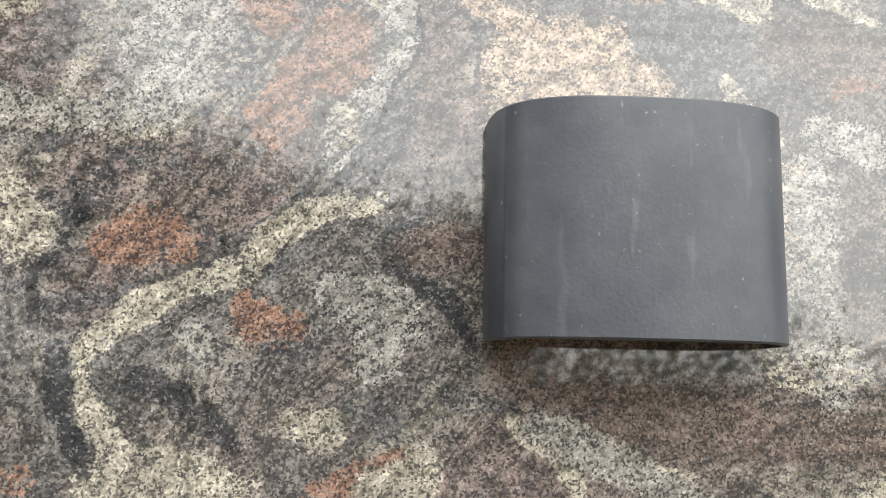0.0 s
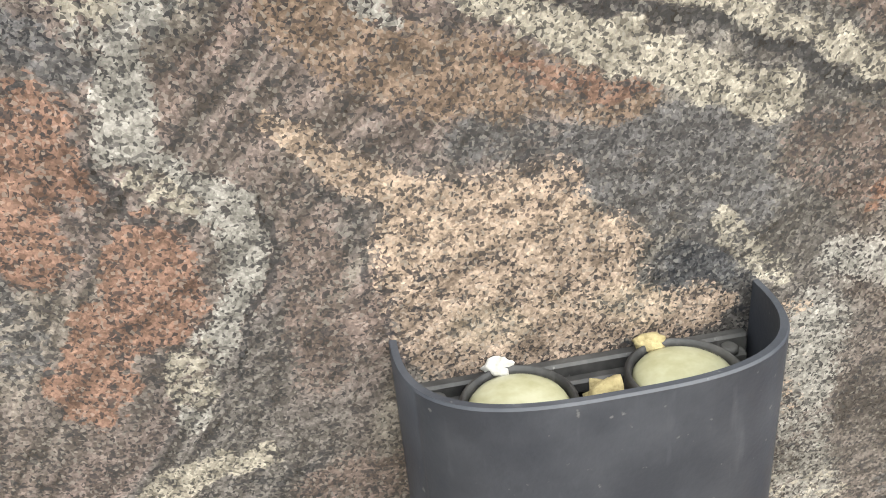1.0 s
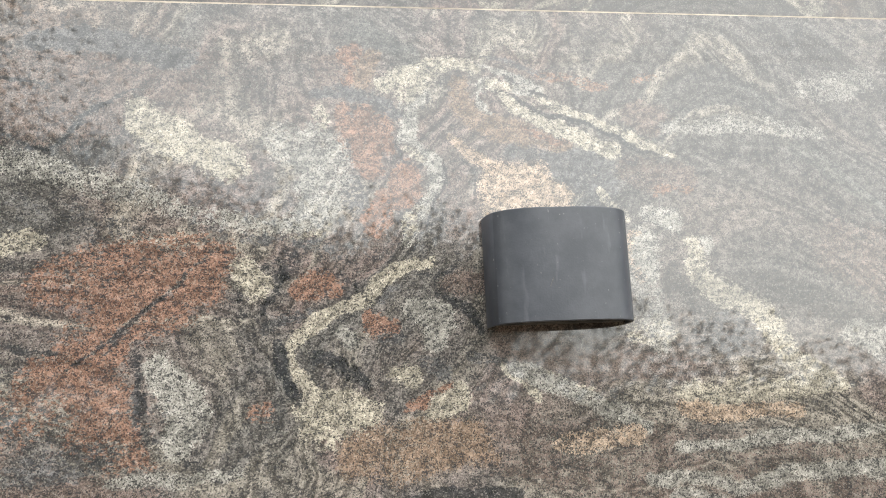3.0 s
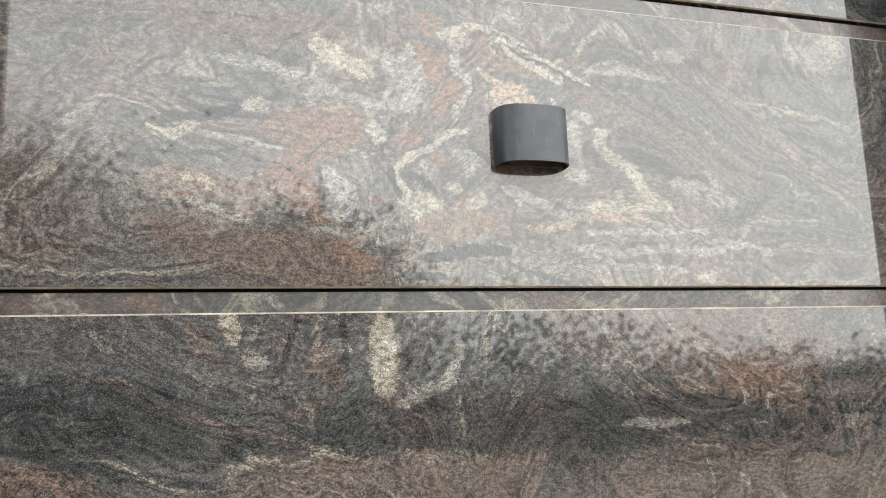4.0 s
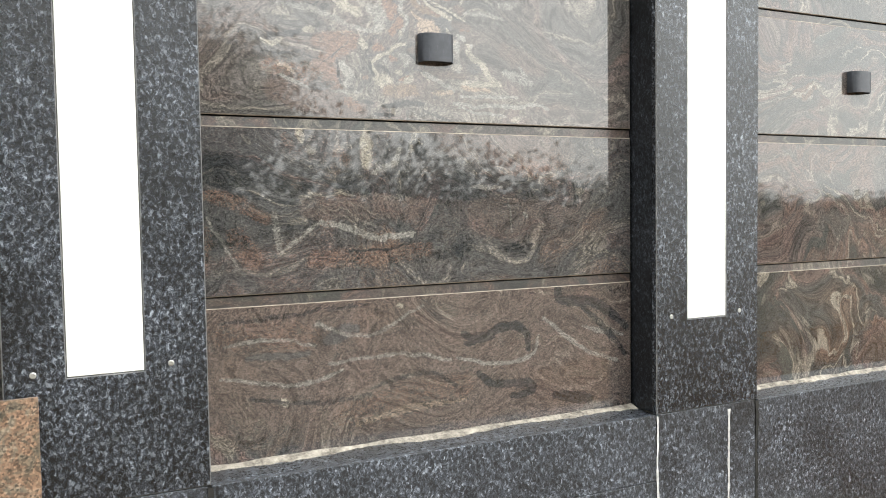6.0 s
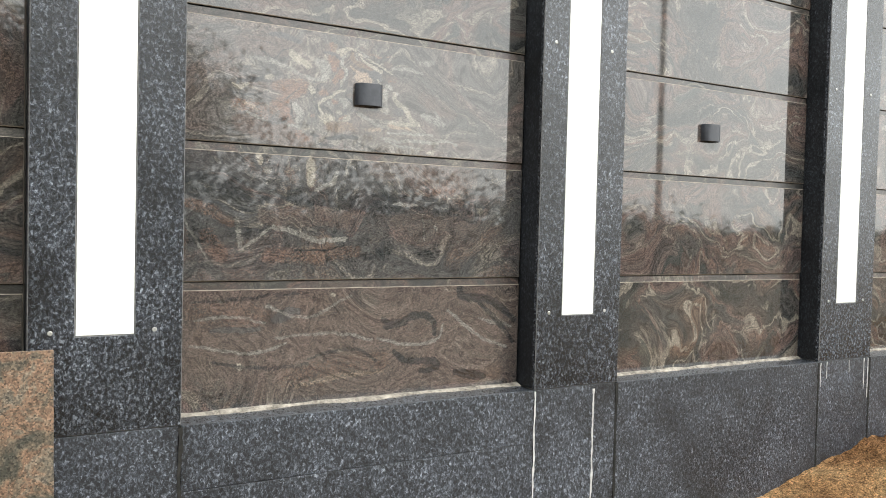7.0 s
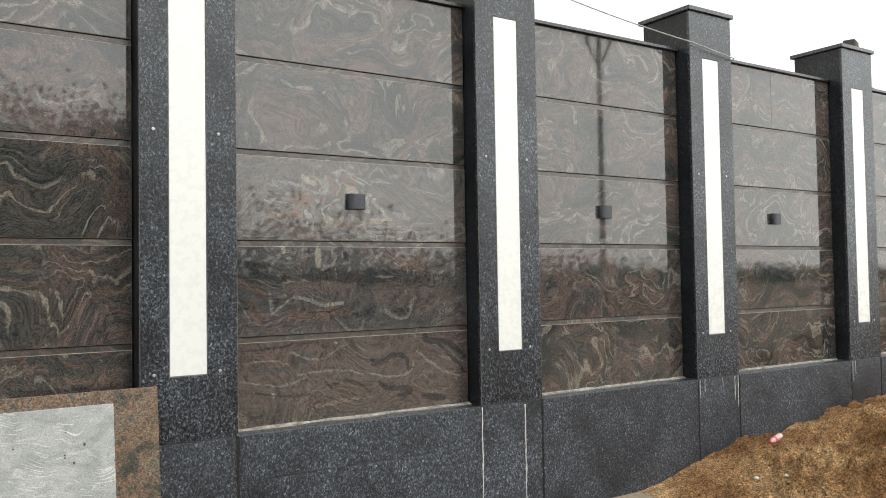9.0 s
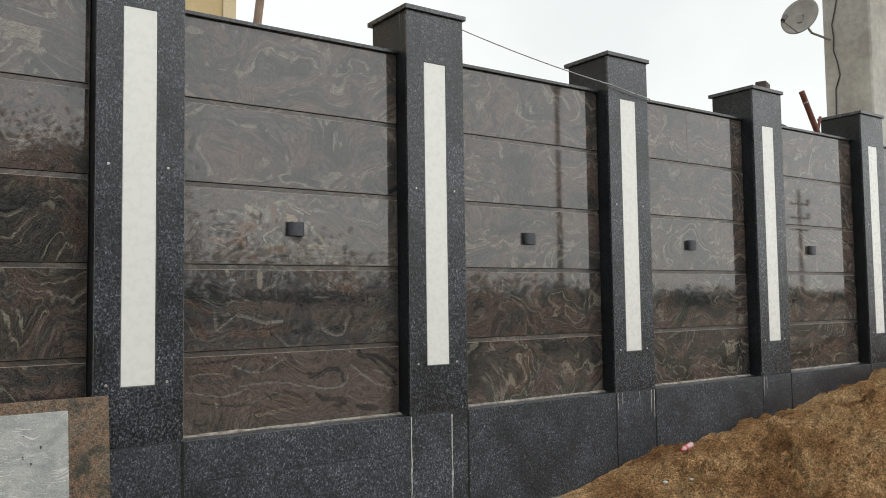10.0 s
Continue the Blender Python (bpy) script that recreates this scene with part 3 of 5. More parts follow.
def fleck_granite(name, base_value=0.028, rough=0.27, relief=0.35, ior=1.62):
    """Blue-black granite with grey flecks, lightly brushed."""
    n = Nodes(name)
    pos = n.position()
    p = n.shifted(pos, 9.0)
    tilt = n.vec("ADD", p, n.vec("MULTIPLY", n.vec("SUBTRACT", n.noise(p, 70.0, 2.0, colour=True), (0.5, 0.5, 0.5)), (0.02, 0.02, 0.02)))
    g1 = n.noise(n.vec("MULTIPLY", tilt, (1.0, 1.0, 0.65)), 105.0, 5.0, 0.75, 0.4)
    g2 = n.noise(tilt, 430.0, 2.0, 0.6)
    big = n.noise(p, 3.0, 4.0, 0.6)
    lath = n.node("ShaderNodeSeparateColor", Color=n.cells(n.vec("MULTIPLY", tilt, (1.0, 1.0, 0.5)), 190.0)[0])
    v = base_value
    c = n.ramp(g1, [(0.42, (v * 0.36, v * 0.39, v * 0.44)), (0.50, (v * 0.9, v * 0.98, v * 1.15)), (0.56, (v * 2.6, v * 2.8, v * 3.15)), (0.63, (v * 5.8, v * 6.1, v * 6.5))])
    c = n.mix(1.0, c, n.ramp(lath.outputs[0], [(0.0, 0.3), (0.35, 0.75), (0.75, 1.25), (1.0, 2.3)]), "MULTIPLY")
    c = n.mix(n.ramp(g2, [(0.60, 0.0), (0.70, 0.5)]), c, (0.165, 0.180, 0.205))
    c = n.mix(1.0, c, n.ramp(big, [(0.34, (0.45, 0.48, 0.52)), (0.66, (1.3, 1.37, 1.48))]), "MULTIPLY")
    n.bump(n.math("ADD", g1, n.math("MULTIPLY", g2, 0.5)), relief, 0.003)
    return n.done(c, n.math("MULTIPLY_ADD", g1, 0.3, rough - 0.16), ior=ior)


def mottled(name, dark, light, scale=6.0, rough=0.8, relief=0.2, fine=60.0, depth=0.004, metal=0.0, spec=0.5):
    """A worn, uneven surface with two scales of variation."""
    n = Nodes(name)
    pos = n.position()
    big = n.noise(pos, scale, 5.0, 0.6)
    small = n.noise(pos, fine, 3.0, 0.6)
    f = n.math("ADD", n.math("MULTIPLY", big, 0.65), n.math("MULTIPLY", small, 0.35))
    c = n.ramp(f, [(0.36, dark), (0.64, light)])
    n.bump(small, relief, depth)
    return n.done(c, n.math("MULTIPLY_ADD", small, 0.2, rough - 0.1), metal, spec=spec)


def sand_material():
    n = Nodes("brown_sand")
    pos = n.position()
    damp = n.noise(pos, 1.6, 4.0, 0.6)
    lump = n.noise(pos, 14.0, 5.0, 0.7)
    clod = n.noise(pos, 55.0, 4.0, 0.7)
    grain = n.noise(pos, 260.0, 3.0, 0.8)
    c = n.ramp(damp, [(0.38, (0.32, 0.166, 0.072)), (0.5, (0.50, 0.288, 0.134)), (0.62, (0.68, 0.445, 0.23))])
    # hollows darkened and crests lightened in colour, standing in for shade on the relief
    c = n.mix(1.0, c, n.ramp(lump, [(0.3, 0.62), (0.7, 1.3)]), "MULTIPLY")
    c = n.mix(1.0, c, n.ramp(clod, [(0.3, 0.45), (0.7, 1.5)]), "MULTIPLY")
    c = n.mix(1.0, c, n.ramp(grain, [(0.34, 0.25), (0.66, 1.8)]), "MULTIPLY")
    # finer hollows, with their shade painted in too
    pit_shade = n.noise(pos, 95.0, 3.0, 0.75)
    c = n.mix(1.0, c, n.ramp(pit_shade, [(0.38, 0.35), (0.49, 1.0), (0.62, 1.45)]), "MULTIPLY")
    n.bump(n.math("ADD", lump, n.math("ADD", n.math("MULTIPLY", clod, 0.7), n.math("MULTIPLY", grain, 0.3))), 1.0, 0.08)
    return n.done(c, 0.95, spec=0.15)


def paint_material(name, colour, rough, dust=(0.30, 0.29, 0.27), amount=0.25):
    """Powder-coated metal with scratches and settled dust."""
    n = Nodes(name)
    pos = n.position()
    film = n.noise(pos, 34.0, 5.0, 0.65)
    fleck = n.noise(pos, 380.0, 2.0, 0.5)
    streak = n.noise(n.vec("MULTIPLY", pos, (1.0, 1.0, 0.2)), 150.0, 3.0)
    c = n.mix(n.math("MULTIPLY", n.ramp(film, [(0.42, 0.0), (0.75, 1.0)]), amount), colour, dust)
    c = n.mix(n.math("MULTIPLY", n.ramp(fleck, [(0.71, 0.0), (0.78, 1.0)]), 0.28), c, (0.42, 0.41, 0.38))
    c = n.mix(n.math("MULTIPLY", n.ramp(streak, [(0.62, 0.0), (0.72, 1.0)]), 0.16), c, dust)
    n.bump(n.noise(pos, 700.0, 2.0), 0.12, 0.0006)
    return n.done(c, n.math("MULTIPLY_ADD", film, 0.2, rough - 0.1))


M_GRANITE = swirl_granite("swirl_granite", dim=0.82)
M_GRANITE_LAMP = swirl_granite("swirl_granite_pale", True, dim=0.9, ash=0.45)
M_GRANITE_VEINED = swirl_granite("swirl_granite_veined", True, dim=0.85)
M_EDGE = mottled("sawn_granite_edge", (0.14, 0.115, 0.09), (0.42, 0.36, 0.29), 14, 0.75, 0.2, 160)
M_GROOVE = swirl_granite("honed_granite", rough=0.3, dim=0.72)
M_BLACK = fleck_granite("black_granite", 0.024, 0.27, ior=1.52)
# pillar sides: the same granite, its colour darkened for the dim surroundings they mirror
M_BLACK_SHADED = fleck_granite("black_granite_shaded_side", 0.009, 0.4, 0.12, 1.4)
M_BLACK_PLINTH = fleck_granite("black_granite_plinth", 0.030, 0.34, 0.6, 1.5)
M_CAP = fleck_granite("black_granite_cap", 0.022, 0.3, 0.2)
M_GROUT = mottled("cement_grout", (0.07, 0.06, 0.05), (0.44, 0.40, 0.34), 26, 0.9, 0.4, 120)
M_ARRIS = mottled("worn_arris", (0.05, 0.052, 0.055), (0.20, 0.20, 0.20), 25, 0.6, 0.2, 200)
M_LIME = mottled("lime_drip", (0.34, 0.34, 0.34), (0.66, 0.66, 0.64), 30, 0.85, 0.2, 150)
M_MORTAR = mottled("dark_joint", (0.008, 0.008, 0.008), (0.03, 0.028, 0.025), 20, 0.95, 0.3, 90)
M_WHITE = mottled("white_acrylic", (0.79, 0.797, 0.772), (0.80, 0.805, 0.78), 2.5, 0.28, 0.01, 30)
M_CORE = mottled("cement_wall", (0.2, 0.19, 0.18), (0.34, 0.32, 0.3), 4, 0.9, 0.3, 40)
M_LAMP = paint_material("charcoal_paint", (0.030, 0.034, 0.044), 0.45, (0.175, 0.18, 0.20), 0.22)
M_LAMP_IN = paint_material("dark_die_cast", (0.02, 0.02, 0.021), 0.55, amount=0.35)
M_STEEL = mottled("steel_screw", (0.35, 0.35, 0.34), (0.6, 0.6, 0.58), 80, 0.4, 0.1, 400, 0.0005, 0.9)
M_SAND = sand_material()
M_GROUND = mottled("packed_earth", (0.13, 0.10, 0.07), (0.27, 0.22, 0.16), 0.8, 0.95, 0.7, 30, 0.02, spec=0.2)
M_POST = mottled("cement_post", (0.16, 0.15, 0.14), (0.28, 0.27, 0.25), 3, 0.9, 0.2, 40)
M_RUST = mottled("rusty_steel", (0.07, 0.025, 0.018), (0.20, 0.07, 0.045), 20, 0.75, 0.3, 130)
M_CONCRETE = mottled("grey_concrete", (0.30, 0.28, 0.25), (0.52, 0.50, 0.46), 1.1, 0.9, 0.3, 9)


def lens_material():
    n = Nodes("clouded_lens")
    pos = n.position()
    m = n.noise(pos, 90.0, 4.0, 0.6)
    c = n.ramp(m, [(0.35, (0.32, 0.31, 0.18)), (0.65, (0.44, 0.43, 0.30))])
    return n.done(c, 0.18, ior=1.5)


M_LENS = lens_material()


# ---------------------------------------------------------------- mesh helpers
def link(name, bm, material, parent=None, smooth=False):
    me = bpy.data.meshes.new(name)
    bm.to_mesh(me)
    bm.free()
    for m in (material if isinstance(material, (list, tuple)) else [material]):
        me.materials.append(m)
    if smooth:
        for f in me.polygons:
            f.use_smooth = True
    ob = new(name, me)
    if parent is not None:
        ob.parent = parent
    return ob


def part(name, bm, material, parent, label="", smooth=False):
    ob = link(name, bm, material, parent, smooth)
    return tagged(ob, label=label) if label else ob


def holder(name, at=(0, 0, 0)):
    ob = new(name)
    ob.empty_display_size = 0.05
    ob.matrix_world = Matrix.Translation(at)
    return ob


def box(x0, y0, z0, x1, y1, z1, bevel=0.0, bm=None, edge_slot=0):
    """A block; the bevel's faces may take another material slot."""
    bm = bm or bmesh.new()
    made = bmesh.ops.create_cube(bm, size=1.0)["verts"]
    for v in made:
        v.co = Vector(((x0 + x1) / 2 + v.co.x * (x1 - x0), (y0 + y1) / 2 + v.co.y * (y1 - y0), (z0 + z1) / 2 + v.co.z * (z1 - z0)))
    if bevel:
        es = list({e for v in made for e in v.link_edges})
        r = bmesh.ops.bevel(bm, geom=es, offset=bevel, segments=1, affect="EDGES", profile=0.5)
        for f in r["faces"]:
            f.material_index = edge_slot
    return bm


def tube(points, radius, sides=8, bm=None, caps=True, radii=None):
    """A round bar along a line of points."""
    bm = bm or bmesh.new()
    pts = [Vector(p) for p in points]
    rings = []
    for i, p in enumerate(pts):
        d = (pts[min(i + 1, len(pts) - 1)] - pts[max(i - 1, 0)]).normalized()
        a = d.cross(Vector((0, 0, 1)) if abs(d.z) < 0.9 else Vector((1, 0, 0))).normalized()
        b = d.cross(a)
        r = radii[i] if radii else radius
        rings.append([bm.verts.new(p + (a * math.cos(k * math.tau / sides) + b * math.sin(k * math.tau / sides)) * r) for k in range(sides)])
    for r0, r1 in zip(rings, rings[1:]):
        for k in range(sides):
            bm.faces.new((r0[k], r0[(k + 1) % sides], r1[(k + 1) % sides], r1[k]))
    if caps:
        bm.faces.new(list(reversed(rings[0])))
        bm.faces.new(rings[-1])
    bmesh.ops.recalc_face_normals(bm, faces=bm.faces)
    return bm


def lathe(profile, sides=28, axis_at=(0, 0, 0), bm=None):
    """Turns (radius, height) pairs about a vertical axis."""
    bm = bm or bmesh.new()
    o = Vector(axis_at)
    rings = []
    for r, h in profile:
        rings.append([bm.verts.new(o + Vector((r * math.cos(k * math.tau / sides), r * math.sin(k * math.tau / sides), h))) for k in range(sides)])
    for r0, r1 in zip(rings, rings[1:]):
        for k in range(sides):
            bm.faces.new((r0[k], r0[(k + 1) % sides], r1[(k + 1) % sides], r1[k]))
    bm.faces.new(rings[-1])
    bm.faces.new(list(reversed(rings[0])))
    bmesh.ops.recalc_face_normals(bm, faces=bm.faces)
    return bm


def lump(radius, squash=(1, 1, 1), rough=0.3, seed=0, sub=2, freq=2.0):
    """A ragged pebble or crumb."""
    bm = bmesh.new()
    bmesh.ops.create_icosphere(bm, subdivisions=sub, radius=1.0)
    for v in bm.verts:
        k = 1 + rough * noise.fractal(v.co * freq + Vector((seed * 3.1, seed, 0)), 0.8, 2.0, 3)
        v.co = Vector((v.co.x * squash[0], v.co.y * squash[1], v.co.z * squash[2])) * k * radius
    return bm


# ---------------------------------------------------------------- layout numbers
PITCH = 1.85
PILLAR_W = 0.449
PILLAR_XS = {-1: -1.043, 0: 0.823, 1: 2.670, 2: 4.550, 3: 6.44}


def pillar_x(p):
    """The left edge of a pillar; number 0 stands beside the nearest lamp."""
    return PILLAR_XS.get(p, 6.44 + 1.87 * (p - 3) if p > 3 else -1.043 + PITCH * (p + 1))


FRONT = -0.125                          # face of pillars and plinth; the slabs' face is y = 0
LEVELS = [0.672, 1.130, 1.608, 2.062, 2.529, 2.982]
GROOVE = 0.030
FIRST, LAST = -2, 9                     # bays

# ---------------------------------------------------------------- ground
bm = bmesh.new()
bmesh.ops.create_grid(bm, x_segments=2, y_segments=2, size=1500)
ground = tagged(link("ground", bm, M_GROUND), "bare packed earth in front of the wall", "ground", kind="structure")


def sand_height(x, y):
    crest = float(np.interp(x, [1.75, 2.1, 2.6, 3.0, 3.7, 4.8, 6.6, 8.5, 12.0, 15.0], [-0.04, 0.02, 0.12, 0.215, 0.31, 0.49, 0.69, 0.88, 0.8, -0.05]))
    across = float(np.interp(y, [-4.2, -3.2, -2.2, -1.5, -0.9, -0.5, -0.12], [0.0, 0.12, 0.5, 0.85, 1.0, 0.92, 0.80]))
    q = Vector((x, y, 0))
    off = min(1.0, max(0.0, (-y - 0.35) * 1.6))
    soft = noise.fractal(q * 1.3, 0.9, 2.1, 3) * 0.10
    soft += (noise.fractal(q * 2.8 + Vector((3, 7, 1)), 0.75, 2.2, 5) * 0.12 + noise.fractal(q * 8.0 + Vector((1, 5, 9)), 0.45, 2.1, 5) * 0.075) * (0.25 + 0.75 * off)
    soft -= max(0.0, noise.noise(q * 2.6 + Vector((11, 2, 5))) - 0.12) * 0.30 * off
    body = crest * across
    return max(body + soft * min(1.0, max(0.0, body) * 5 + 0.02) - 0.01, 0.012 if body > 0.04 else -0.05)


def sand_heap():
    bm = bmesh.new()
    nx, ny = 420, 150
    rows = []
    for j in range(ny + 1):
        y = -0.118 - 4.2 * (j / ny) ** 1.25
        rows.append([])
        for i in range(nx + 1):
            x = 1.7 + 13.4 * (i / nx) ** 1.5
            rows[-1].append(bm.verts.new((x, y, sand_height(x, y))))
    for r0, r1 in zip(rows, rows[1:]):
        for i in range(nx):
            bm.faces.new((r0[i], r1[i], r1[i + 1], r0[i + 1]))
    ob = link("sand_heap", bm, M_SAND, smooth=True)
    return tagged(ob, "heap of damp brown building sand banked against the plinth", "sand", kind="stuff")


sand_heap()


def sand_clods():
    """Small clods and loose crumbs on the heap, all in one mesh."""
    random.seed(77)
    shape = [Vector(p) for p in ((1, 0, 0), (0.3, 0.95, 0), (-0.8, 0.58, 0), (-0.8, -0.58, 0), (0.3, -0.95, 0), (0.45, 0.3, 0.75), (-0.4, 0.4, 0.8), (0.0, -0.5, 0.7))]
    sides = ((0, 1, 5), (1, 2, 6), (1, 6, 5), (2, 3, 6), (3, 7, 6), (3, 4, 7), (4, 0, 7), (0, 5, 7), (5, 6, 7))
    verts, faces = [], []
    for i in range(9000):
        x = 2.2 + 9.0 * random.random() ** 1.6
        y = -0.14 - 2.6 * random.random() ** 1.2
        if noise.noise(Vector((x * 2.2, y * 2.2, 4.0))) < random.uniform(-0.5, 0.25):
            continue
        h = sand_height(x, y)
        if h < 0.03:
            continue
        r = random.choice((0.004, 0.005, 0.006, 0.008, 0.010, 0.015)) * random.uniform(0.7, 1.3)
        turn = Matrix.Rotation(random.uniform(0, 6.28), 3, "Z")
        at = Vector((x, min(y, -0.13 - r), h - r * 0.25))
        k = len(verts)
        verts += [tuple(at + turn @ Vector((v.x * r * random.uniform(0.7, 1.3), v.y * r * random.uniform(0.7, 1.3), v.z * r))) for v in shape]
        faces += [tuple(k + a for a in f) for f in sides]
    me = bpy.data.meshes.new("sand_clods")
    me.from_pydata(verts, [], faces)
    me.materials.append(M_SAND)
    return tagged(new("sand_clods", me), "loose clods and crumbs of damp brown sand", "sand", kind="stuff")


sand_clods()


# ---------------------------------------------------------------- wall bays
def bay_ends(b):
    return pillar_x(b - 1) + PILLAR_W, pillar_x(b)


def smooth_line(pts, steps=5):
    """A rounded line through the points."""
    p = [np.array(q) for q in pts]
    p = [2 * p[0] - p[1]] + p + [2 * p[-1] - p[-2]]
    out = []
    for a, b, c, d in zip(p, p[1:], p[2:], p[3:]):
        for k in range(steps):
            u = k / steps
            out.append(0.5 * (2 * b + (c - a) * u + (2 * a - 5 * b + 4 * c - d) * u * u + (3 * b - a - 3 * c + d) * u ** 3))
    return out + [p[-2]]


def line_distance(px, pz, line, w):
    """The distance of each place from a line of points, in half widths; the line thins towards its ends."""
    best, along, run = np.full(len(px), 9.0), np.zeros(len(px)), 0.0
    for a, b in zip(line, line[1:]):
        d = b - a
        step = float(np.hypot(*d))
        u = np.clip(((px - a[0]) * d[0] + (pz - a[1]) * d[1]) / max(step * step, 1e-9), 0, 1)
        q = np.hypot(px - a[0] - u * d[0], pz - a[1] - u * d[1])
        along = np.where(q < best, run + u * step, along)
        best, run = np.minimum(best, q), run + step
    if run < 2.5 * w:
        return best / w
    return best / (w * ((0.4 if w < 0.0035 else 0.75) + 0.6 * np.clip(np.minimum(along, run - along) / (0.3 * run), 0, 1) * (1 if w < 0.0035 else 0.5)))


def patched_slab(x0, x1, z0, z1, parent, veins, dense=None):
    """A slab with a fine sheet that carries the stone's own veins, and a chamfered rim."""
    c = 0.0022
    xs = np.linspace(x0 + c, x1 - c, 420)
    zs = np.linspace(z0 + c, z1 - c, 200)
    if dense:
        xs = np.unique(np.concatenate([np.linspace(x0 + c, -0.14, 130), np.linspace(-0.14, 0.28, 270), np.linspace(0.28, x1 - c, 150)]))
        zs = np.linspace(z0 + c, z1 - c, 280)
    nx, nz = len(xs), len(zs)
    co = np.array([(x, 0.0, z) for z in zs for x in xs])
    wob = np.array([noise.noise_vector(Vector(p) * 20.0) * 0.006 + noise.noise_vector(Vector(p) * 60.0) * 0.0035 + noise.noise_vector(Vector(p) * 150.0) * 0.0018 for p in co])
    at = co + wob
    stone = np.zeros((len(co), 2, 4))
    if 1.0 < z0 < 1.5:
        stone[:, 1, 1] = 0.5
    patchy = np.array([noise.noise(Vector(p) * 26.0) + 0.6 * noise.noise(Vector(p) * 70.0) for p in co])
    for key, k, w, pts in veins:
        line = smooth_line(pts)
        lo, hi = np.min(line, axis=0) - 1.5 * w, np.max(line, axis=0) + 1.5 * w
        near = np.nonzero((at[:, 0] > lo[0]) & (at[:, 0] < hi[0]) & (at[:, 2] > lo[1]) & (at[:, 2] < hi[1]))[0]
        if len(near) == 0:
            continue
        d = line_distance(at[near, 0], at[near, 2], line, w)
        m = np.clip((1.4 - d) / 0.7, 0, 1) * k * np.clip(1.08 + 0.35 * patchy[near], 0.5, 1.2)
        m = np.clip(m, 0, 1)
        stone[near] *= (1 - m)[:, None, None]
        if key in CHANNEL:
            stone[near, CHANNEL[key][0], CHANNEL[key][1]] += m
    rim = [(i, 0) for i in range(nx)] + [(nx - 1, j) for j in range(1, nz)] + [(i, nz - 1) for i in range(nx - 2, -1, -1)] + [(0, j) for j in range(nz - 2, 0, -1)]
    verts = [tuple(p) for p in co]
    loop0 = [j * nx + i for i, j in rim]
    loop1 = list(range(len(verts), len(verts) + len(rim)))
    verts += [(x0 if i == 0 else x1 if i == nx - 1 else xs[i], c, z0 if j == 0 else z1 if j == nz - 1 else zs[j]) for i, j in rim]
    loop2 = list(range(len(verts), len(verts) + len(rim)))
    verts += [(verts[k][0], 0.031, verts[k][2]) for k in loop1]
    faces = [(j * nx + i, j * nx + i + 1, (j + 1) * nx + i + 1, (j + 1) * nx + i) for j in range(nz - 1) for i in range(nx - 1)]
    flat, m = len(faces), len(rim)
    for a, b in ((loop0, loop1), (loop1, loop2)):
        faces += [(a[(k + 1) % m], a[k], b[k], b[(k + 1) % m]) for k in range(m)]
    me = bpy.data.meshes.new("granite_slab")
    me.from_pydata(verts, [], faces)
    me.materials.append(M_GRANITE_LAMP if dense else M_GRANITE_VEINED)
    me.materials.append(M_EDGE)
    for f in me.polygons[flat:flat + m]:
        f.material_index = 1
    for i, name in enumerate(("stone_warm", "stone_cold")):
        layer = me.color_attributes.new(name, "FLOAT_COLOR", "POINT")
        full = np.zeros((len(verts), 4), dtype=np.float32)
        full[:len(co)] = stone[:, i]
        layer.data.foreach_set("color", full.ravel())
    ob = new("granite_slab", me)
    ob.parent = parent


def wall_bay(b):
    x0, x1 = bay_ends(b)
    core = tagged(link("wall_%d" % (b - FIRST + 1), box(x0 - 0.02, 0.032, 0.0, x1 + 0.02, 0.20, 2.976), M_CORE),
                  "boundary wall bay clad in polished swirled granite slabs", "wall", kind="structure")
    for k in range(5):
        lo, hi = LEVELS[k], LEVELS[k + 1] - (GROOVE if k < 4 else 0.0)
        cuts = [x0 + 0.004, x1 - 0.002]
        if b == 2 and k == 4:
            cuts.insert(1, x0 + 0.45 * (x1 - x0))
        for a, c in zip(cuts, cuts[1:]):
            if b == 0 and k < 3:
                patched_slab(a, c - 0.001, lo, hi, core, (FOOT_VEINS, KNEE_VEINS, LAMP_VEINS)[k], k == 2)
            else:
                part("granite_slab", box(a, 0.0, lo, c - 0.001, 0.031, hi, 0.0022, edge_slot=1), [M_GRANITE, M_EDGE], core)
        if k < 4:
            part("groove_strip", box(x0 + 0.004, 0.007, hi + 0.0002, x1 - 0.002, 0.031, LEVELS[k + 1] - 0.0042), M_GROOVE, core)
            # near-black fill stands in for the shade in the slit under each slab
            part("joint_gap", box(x0 + 0.004, 0.020, LEVELS[k + 1] - 0.0041, x1 - 0.002, 0.0315, LEVELS[k + 1] - 0.0002), M_MORTAR, core, "near-black fill in the open joint")
    return core


